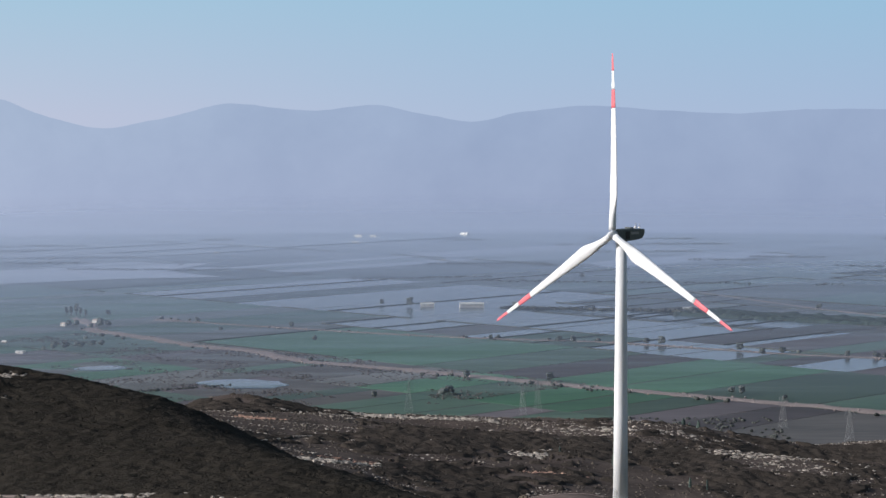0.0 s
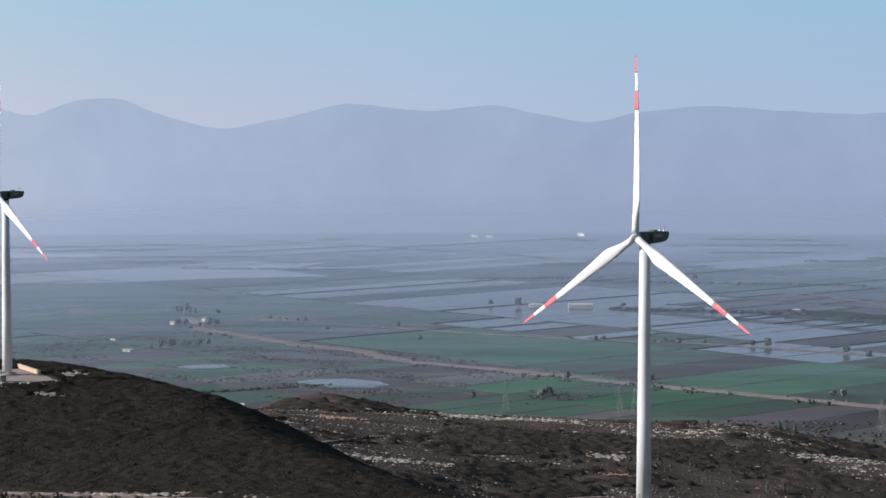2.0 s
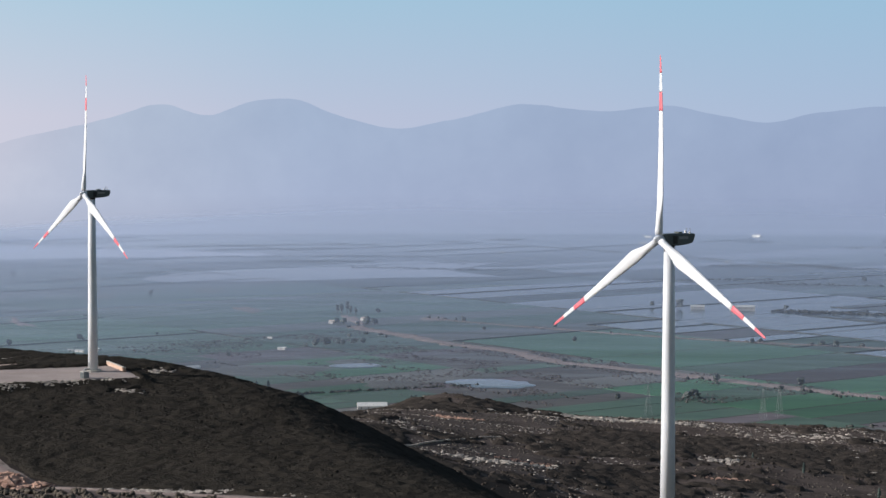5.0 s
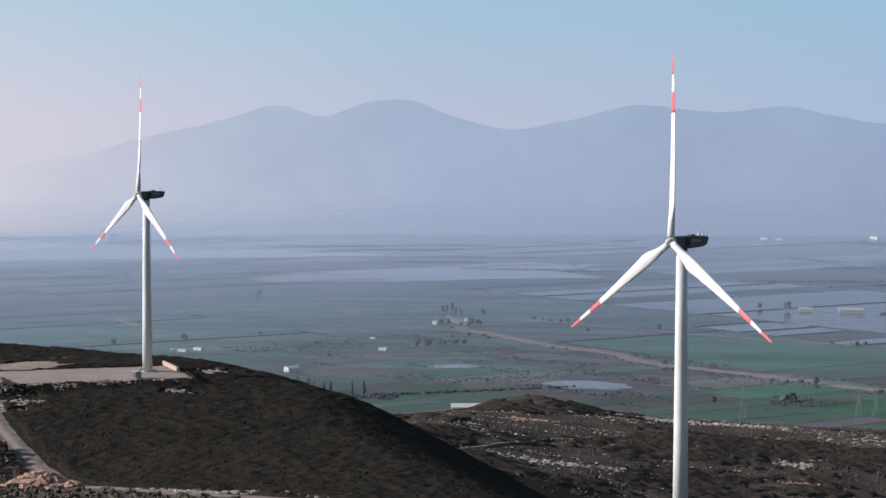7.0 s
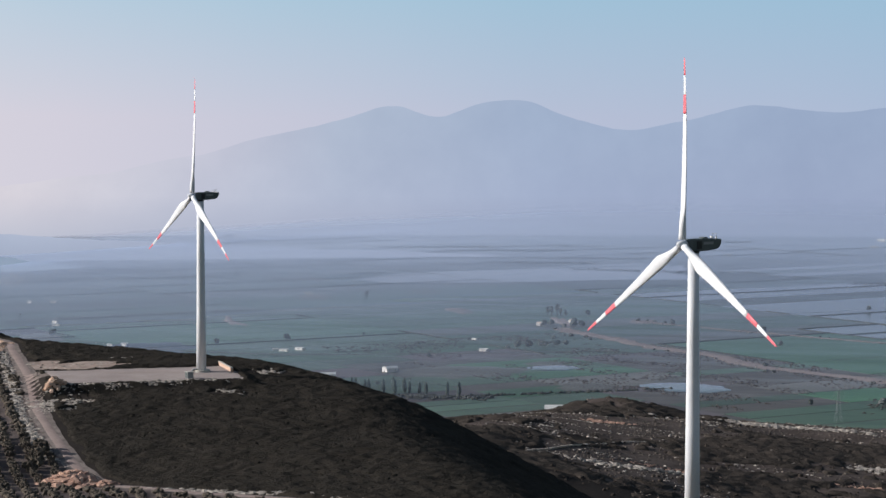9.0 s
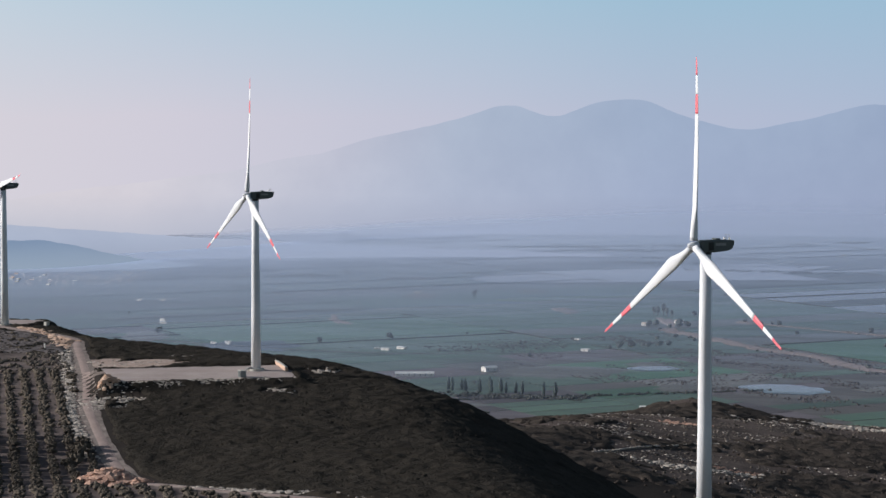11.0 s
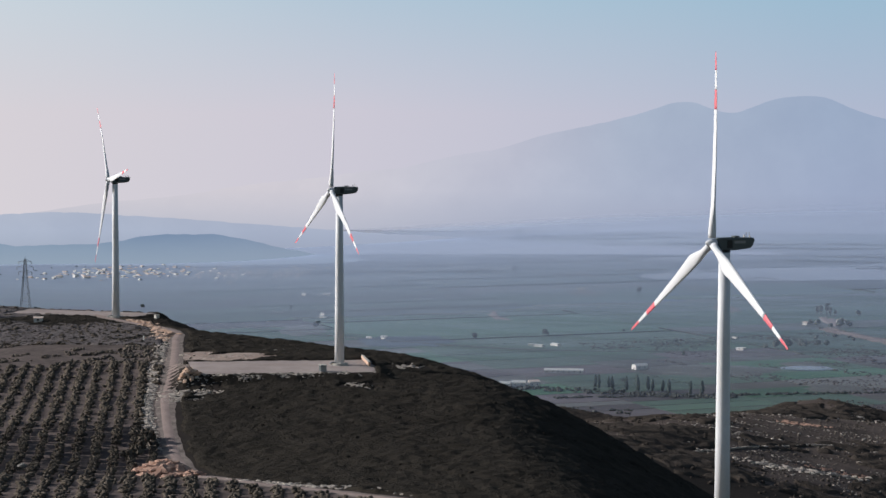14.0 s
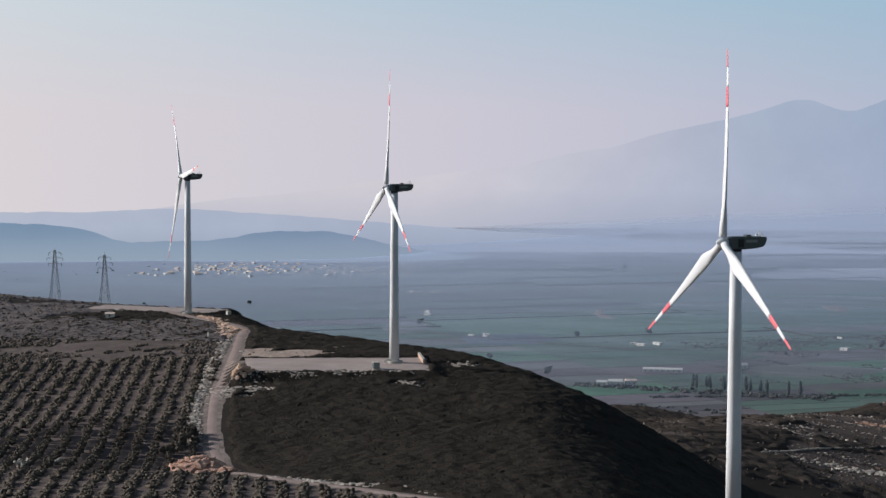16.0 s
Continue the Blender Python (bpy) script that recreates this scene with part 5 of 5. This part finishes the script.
for x, y, sc in ((-449, 2729, 1.1), (-443, 2735, 1.2), (-437, 2727, 1.0), (-455, 2735, 0.9), (-430, 2722, 0.8)):
    plant(poplar, x, y, sc, "tall dark poplar by the farm", "poplars by the farm")
for x, y, sc in ((-392, 2581, 1.2), (-384, 2590, 1.0), (-430, 2600, 0.9), (-420, 2590, 1.0), (-400, 2570, 0.8)):
    plant(broad, x, y, sc, "dark tree round the farmhouse", "farm trees")
for x, y, sc in ((-42, 2865, 1.3), (-78, 2891, 0.8), (124, 2415, 1.0), (138, 2403, 0.9), (51, 2434, 0.7), (304, 2315, 1.2), (322, 2281, 1.0), (468, 2819, 1.0), (343, 2287, 1.0),
                 (97, 2052, 1.1), (21, 2075, 1.0), (0, 1948, 1.0), (-59, 1928, 0.7), (-130, 2220, 0.7), (207, 3378, 1.0), (359, 2281, 0.7), (404, 2259, 0.8), (-173, 2580, 0.8),
                 (-288, 2652, 0.7), (-664, 2355, 1.0), (-722, 2294, 0.8), (-405, 2737, 0.8), (-1061, 3296, 1.0), (-757, 2973, 0.9), (-714, 2054, 0.8), (-933, 2341, 0.9), (230, 2380, 1.2),
                 (215, 2390, 0.9), (430, 2250, 0.8), (455, 2240, 0.8), (250, 1960, 0.8), (258, 1950, 0.9), (5, 1958, 1.1), (290, 1915, 0.6), (-250, 2545, 0.6), (90, 2865, 0.9)):
    plant(broad, x, y, sc, "lone bare dark tree among the fields", "field trees")
for k in range(12):
    u, v = prg.uniform(-1500, 200), prg.uniform(-900, 350)
    x, y = uv(u, v)
    if ground_z(x, y) < 0.1 and -13 < math.degrees(math.atan2(100 - x, y - 20)) < 40:
        plant(broad, x, y, prg.uniform(0.45, 0.95), "small dark tree among the fields", "field trees")
for x, y, sc in ((-464, 1940, 1.0), (-458, 1932, 1.1), (-453, 1944, 0.9), (-447, 1936, 1.0), (-432, 1930, 1.0), (-426, 1942, 1.2), (-421, 1928, 1.1), (-415, 1938, 1.15), (-408, 1930, 1.0),
                 (-400, 1934, 0.9), (-392, 1926, 1.1), (-372, 1924, 1.0), (-361, 1922, 1.15)):
    plant(cyp, x, y, sc, "slender dark cypress by the farm lane", "cypresses", "cypress_tree")
for x, y, sc in ((181, 1700, 1.0), (186, 1704, 0.9), (192, 1698, 1.0), (60, 1160, 0.35), (85, 1130, 0.4), (120, 1095, 0.45), (128, 1092, 0.4), (200, 1085, 0.4), (207, 1084, 0.35)):
    plant(cyp, x, y, sc, "dark cypress at the edge of the hills", "cypresses", "cypress_tree")


# ---- buildings of the plain ----
def house(x, y, turn, L, W, H, roof, label, group="", name="house", category="house", windows=2):
    t = thing(name, pose(x, y, ground_z(x, y) - 0.1, 0, 0, turn), label, category, group)
    bm = bmesh.new()
    add_box(bm, -L / 2, -W / 2, 0, L / 2, W / 2, H)
    part("wall", bm, M["wall"], t)
    rise = W * 0.22
    bm = bmesh.new()
    a = [bm.verts.new(p) for p in ((-L / 2 - 0.4, -W / 2 - 0.4, H), (L / 2 + 0.4, -W / 2 - 0.4, H), (L / 2 + 0.4, W / 2 + 0.4, H), (-L / 2 - 0.4, W / 2 + 0.4, H),
                                    (-L / 2 - 0.4, 0, H + rise), (L / 2 + 0.4, 0, H + rise))]
    for f in ((0, 1, 5, 4), (2, 3, 4, 5), (0, 4, 3), (1, 2, 5), (3, 2, 1, 0)):
        bm.faces.new([a[i] for i in f])
    part("roof", bm, M[roof], t, "faded terracotta tile roof" if roof == "tile" else "pale sheet roof")
    for k in range(windows):
        for sy in (-1, 1):
            bm = bmesh.new()
            px = -L / 2 + L * (k + 0.5) / windows
            add_box(bm, px - 0.4, sy * W / 2 - 0.06, H * 0.45, px + 0.4, sy * W / 2 + 0.06, H * 0.45 + 1.0)
            part("window", bm, M["pane"], t)
    bm = bmesh.new()
    add_box(bm, -L / 2 - 0.06, -0.6, 0.05, -L / 2 + 0.06, 0.6, 2.15)
    part("door", bm, M["pane"], t)
    return t


house(-526, 2030, 18, 36, 7, 3.0, "sheet", "long low white livestock barn", "", "barn", "barn", 7)
house(-471, 2089, 50, 13, 8, 4.0, "sheet", "white farm shed in a green field", "", "shed", "barn")
house(-255, 1839, 12, 24, 12, 3.5, "sheet", "pale sheet-roofed shed at the hill's foot", "", "shed", "barn", 4)
house(-526, 1912, 20, 12, 8, 4.5, "sheet", "white farmhouse beside the lane", "farm buildings")
house(-514, 1918, 35, 9, 7, 5.0, "tile", "small white farm building", "farm buildings")
house(-536, 1905, 15, 9, 7, 4.0, "sheet", "small white farm building", "farm buildings")
house(-20, 2865, 5, 17, 8, 3.6, "sheet", "small white barn by flooded fields", "barns by the water", "barn", "barn")
house(36, 2856, 5, 30, 9, 4.4, "sheet", "long white barn by flooded fields", "barns by the water", "barn", "barn", 4)
house(300, 2790, 5, 10, 7, 4.5, "sheet", "white hut half hidden in trees", "barns by the water", "barn", "barn")
house(-436, 2600, -20, 6, 5, 3.2, "tile", "white farmhouse among trees", "farm buildings")
house(-404, 2640, -20, 9, 6, 3.4, "tile", "farmhouse with a faded tile roof", "farm buildings")
for x, y, w in ((-430, 2297, 12), (-400, 4003, 14), (-168, 4325, 18), (-170, 4560, 22), (-140, 4560, 18), (0, 3794, 10), (45, 4640, 26), (-980, 2455, 12), (-630, 2245, 14), (-1147, 2745, 12),
                (-618, 2262, 16), (-809, 2249, 8), (-428, 2301, 9), (-468, 2097, 8), (-1119, 2756, 14), (-995, 2487, 12), (-816, 2266, 10), (-1245, 3641, 14), (-1480, 4420, 16), (-840, 2977, 14),
                (-467, 2409, 9), (-642, 2252, 8), (-826, 2250, 9), (263, 1602, 12)):
    house(x, y, float(prg.normal(-18, 10)), w * 0.7, w * 0.3, prg.uniform(1.9, 2.4), "sheet", "small white farmhouse on the plain", "scattered farmhouses", windows=1)

# the town under the hills: three house kinds, copied
protos = [house(-1600, 2860, 10, 8, 6, 4.6, "tile", "white town house with a terracotta roof", "town houses"),
          house(-1585, 2880, 70, 7, 6, 5.6, "sheet", "tall white town house with a pale flat-pitched roof", "town houses", windows=3),
          house(-1560, 2870, 40, 10, 6.5, 4.0, "tile", "long white town house with a tile roof", "town houses", windows=4)]
placed = [(-1600, 2860), (-1585, 2880), (-1560, 2870)]
while len(placed) < 235:
    f, g = prg.random(), prg.normal(0, 1)
    x = -1655 + f * 345 + prg.normal(0, 14)
    y = 2865 + f * 150 + 95 + g * 74
    if min(math.hypot(x - a, y - b_) for a, b_ in placed) > 9:
        placed.append((x, y))
        copy_thing(protos[int(prg.integers(3))], pose(x, y, 0, 0, 0, float(prg.normal(-9, 9))) @ Matrix.Scale(float(prg.uniform(0.4, 0.75)), 4))
x, y = prg.uniform(-1760, -1260, 1600), prg.uniform(2780, 3330, 1600)
keep = np.abs(y - (2945 + (x + 1690) * 0.44)) < 170
scatter("town_trees", np.c_[x, y][keep][:70], prg.uniform(1.0, 2.0, keep.sum())[:70], prg, M["leaf"], "grey bare trees between the town's houses", "trees", 0.8, 3, 0.3, -0.1)


# ---- power pylons ----
def pylon(x, y, H, base, turn, label, thick=0.09):
    t = thing("pylon", pose(x, y, ground_z(x, y) - 0.1, 0, 0, turn), label, "pylon", "power pylons")
    half = lambda z: base * (1 - z / H) ** 1.25 * 0.5 + 0.45
    levels = [H * f for f in (0, 0.16, 0.31, 0.44, 0.55, 0.65, 0.74, 0.82, 0.9, 0.97)]
    for sx, sy in ((-1, -1), (1, -1), (1, 1), (-1, 1)):
        bm = bmesh.new()
        rings, w = [], thick * 1.3
        for a in [-0.6, *levels]:
            c = half(max(a, 0))
            rings.append([bm.verts.new((sx * c + dx * w, sy * c + dy * w, a)) for dx, dy in ((-1, -1), (1, -1), (1, 1), (-1, 1))])
        for a, b_ in zip(rings, rings[1:]):
            for i in range(4):
                bm.faces.new((a[i], a[(i + 1) % 4], b_[(i + 1) % 4], b_[i]))
        bm.faces.new(rings[0][::-1])
        bm.faces.new(rings[-1])
        part("leg", bm, M["steel"], t)
    bm = bmesh.new()
    for a, b_ in zip(levels, levels[1:]):
        for q in range(4):
            s0, s1 = [(-1, -1), (1, -1), (1, 1), (-1, 1)][q], [(1, -1), (1, 1), (-1, 1), (-1, -1)][q]
            P = lambda s, z: (s[0] * half(z), s[1] * half(z), z)
            add_rod(bm, P(s0, a), P(s1, b_), thick, None, 3)
            add_rod(bm, P(s1, a), P(s0, b_), thick, None, 3)
            add_rod(bm, P(s0, b_), P(s1, b_), thick, None, 3)
    tagged(part("lattice", bm, M["steel"], t), kind="stuff")
    for z, w in ((0.72, 3.6), (0.82, 4.4), (0.92, 3.4)):
        bm = bmesh.new()
        for sx in (-1, 1):
            add_rod(bm, (0, 0, H * z), (sx * w, 0, H * z), thick * 1.2, None, 4)
            add_rod(bm, (0, 0, H * (z + 0.045)), (sx * w, 0, H * z), thick, None, 4)
            add_rod(bm, (sx * w, 0, H * z), (sx * w, 0, H * z - 1.5), 0.14, None, 6)
        part("crossarm", bm, M["steel"], t)
    bm = bmesh.new()
    add_rod(bm, (0, 0, H * 0.95), (0, 0, H * 1.03), thick * 1.3, 0.04, 5)
    part("peak", bm, M["steel"], t)


pylon(-485.5, 1069, 28, 4.4, 20, "grey steel lattice power pylon on the crest", 0.065)
pylon(-507, 1054, 28, 4.4, 20, "grey steel lattice power pylon on the crest", 0.065)
for x, y in ((64, 1817), (77, 1840), (-28, 1835), (262, 1740), (300, 1665)):
    pylon(x, y, 26, 4.6, 25, "slim steel lattice pylon on the plain", 0.035)

# ---- small things on the ridge ----
t = thing("transformer_kiosk", pose(-176.5, 792.5, 146.6, 0, 0, -50), "grey metal transformer kiosk beside the turbine's foot", "kiosk")
bm = bmesh.new()
add_box(bm, -1.5, -1.1, 0, 1.5, 1.1, 2.3, 0.05)
part("body", bm, M["steel"], t)
bm = bmesh.new()
add_box(bm, -1.65, -1.25, 2.3, 1.65, 1.25, 2.5, 0.05)
part("roof", bm, M["concrete"], t)
for sx in (-0.7, 0.7):
    bm = bmesh.new()
    add_box(bm, sx - 0.6, -1.17, 0.15, sx + 0.6, -1.09, 2.1, 0.01)
    part("door", bm, M["nacelle"], t)
t = thing("transformer_kiosk", pose(-360, 990, ground_z(-360, 990), 0, 0, -30), "pale metal transformer kiosk on the ridge end", "kiosk")
bm = bmesh.new()
add_box(bm, -1.1, -0.9, 0, 1.1, 0.9, 1.9, 0.05)
part("body", bm, M["concrete"], t)
bm = bmesh.new()
add_box(bm, -1.2, -1.0, 1.9, 1.2, 1.0, 2.05, 0.05)
part("roof", bm, M["concrete"], t)
house(-396, 943, 25, 3.8, 3.0, 2.2, "tile", "small whitewashed hut with a tile roof at the orchard's edge", "", "hut", "hut", 1)
t = thing("marker_post", pose(-303, 880, ground_z(-303, 880), 0, 0, 0), "white marker post beside the track", "post")
bm = bmesh.new()
add_box(bm, -0.25, -0.25, -0.2, 0.25, 0.25, 2.3, 0.04)
part("post", bm, M["wall"], t)
bm = bmesh.new()
add_box(bm, -0.32, -0.32, 2.3, 0.32, 0.32, 2.42, 0.03)
part("cap", bm, M["concrete"], t)
t = thing("retaining_wall", pose(-175, 827, 146.2, 0, 0, 121), "low ochre concrete retaining wall at the pad's end", "wall")
bm = bmesh.new()
add_box(bm, -13, -0.35, -0.4, 13, 0.35, 1.7, 0.06)
part("wall", bm, M["ochre"], t)
bm = bmesh.new()
add_box(bm, -13.1, -0.45, 1.7, 13.1, 0.45, 1.85, 0.04)
part("coping", bm, M["concrete"], t)
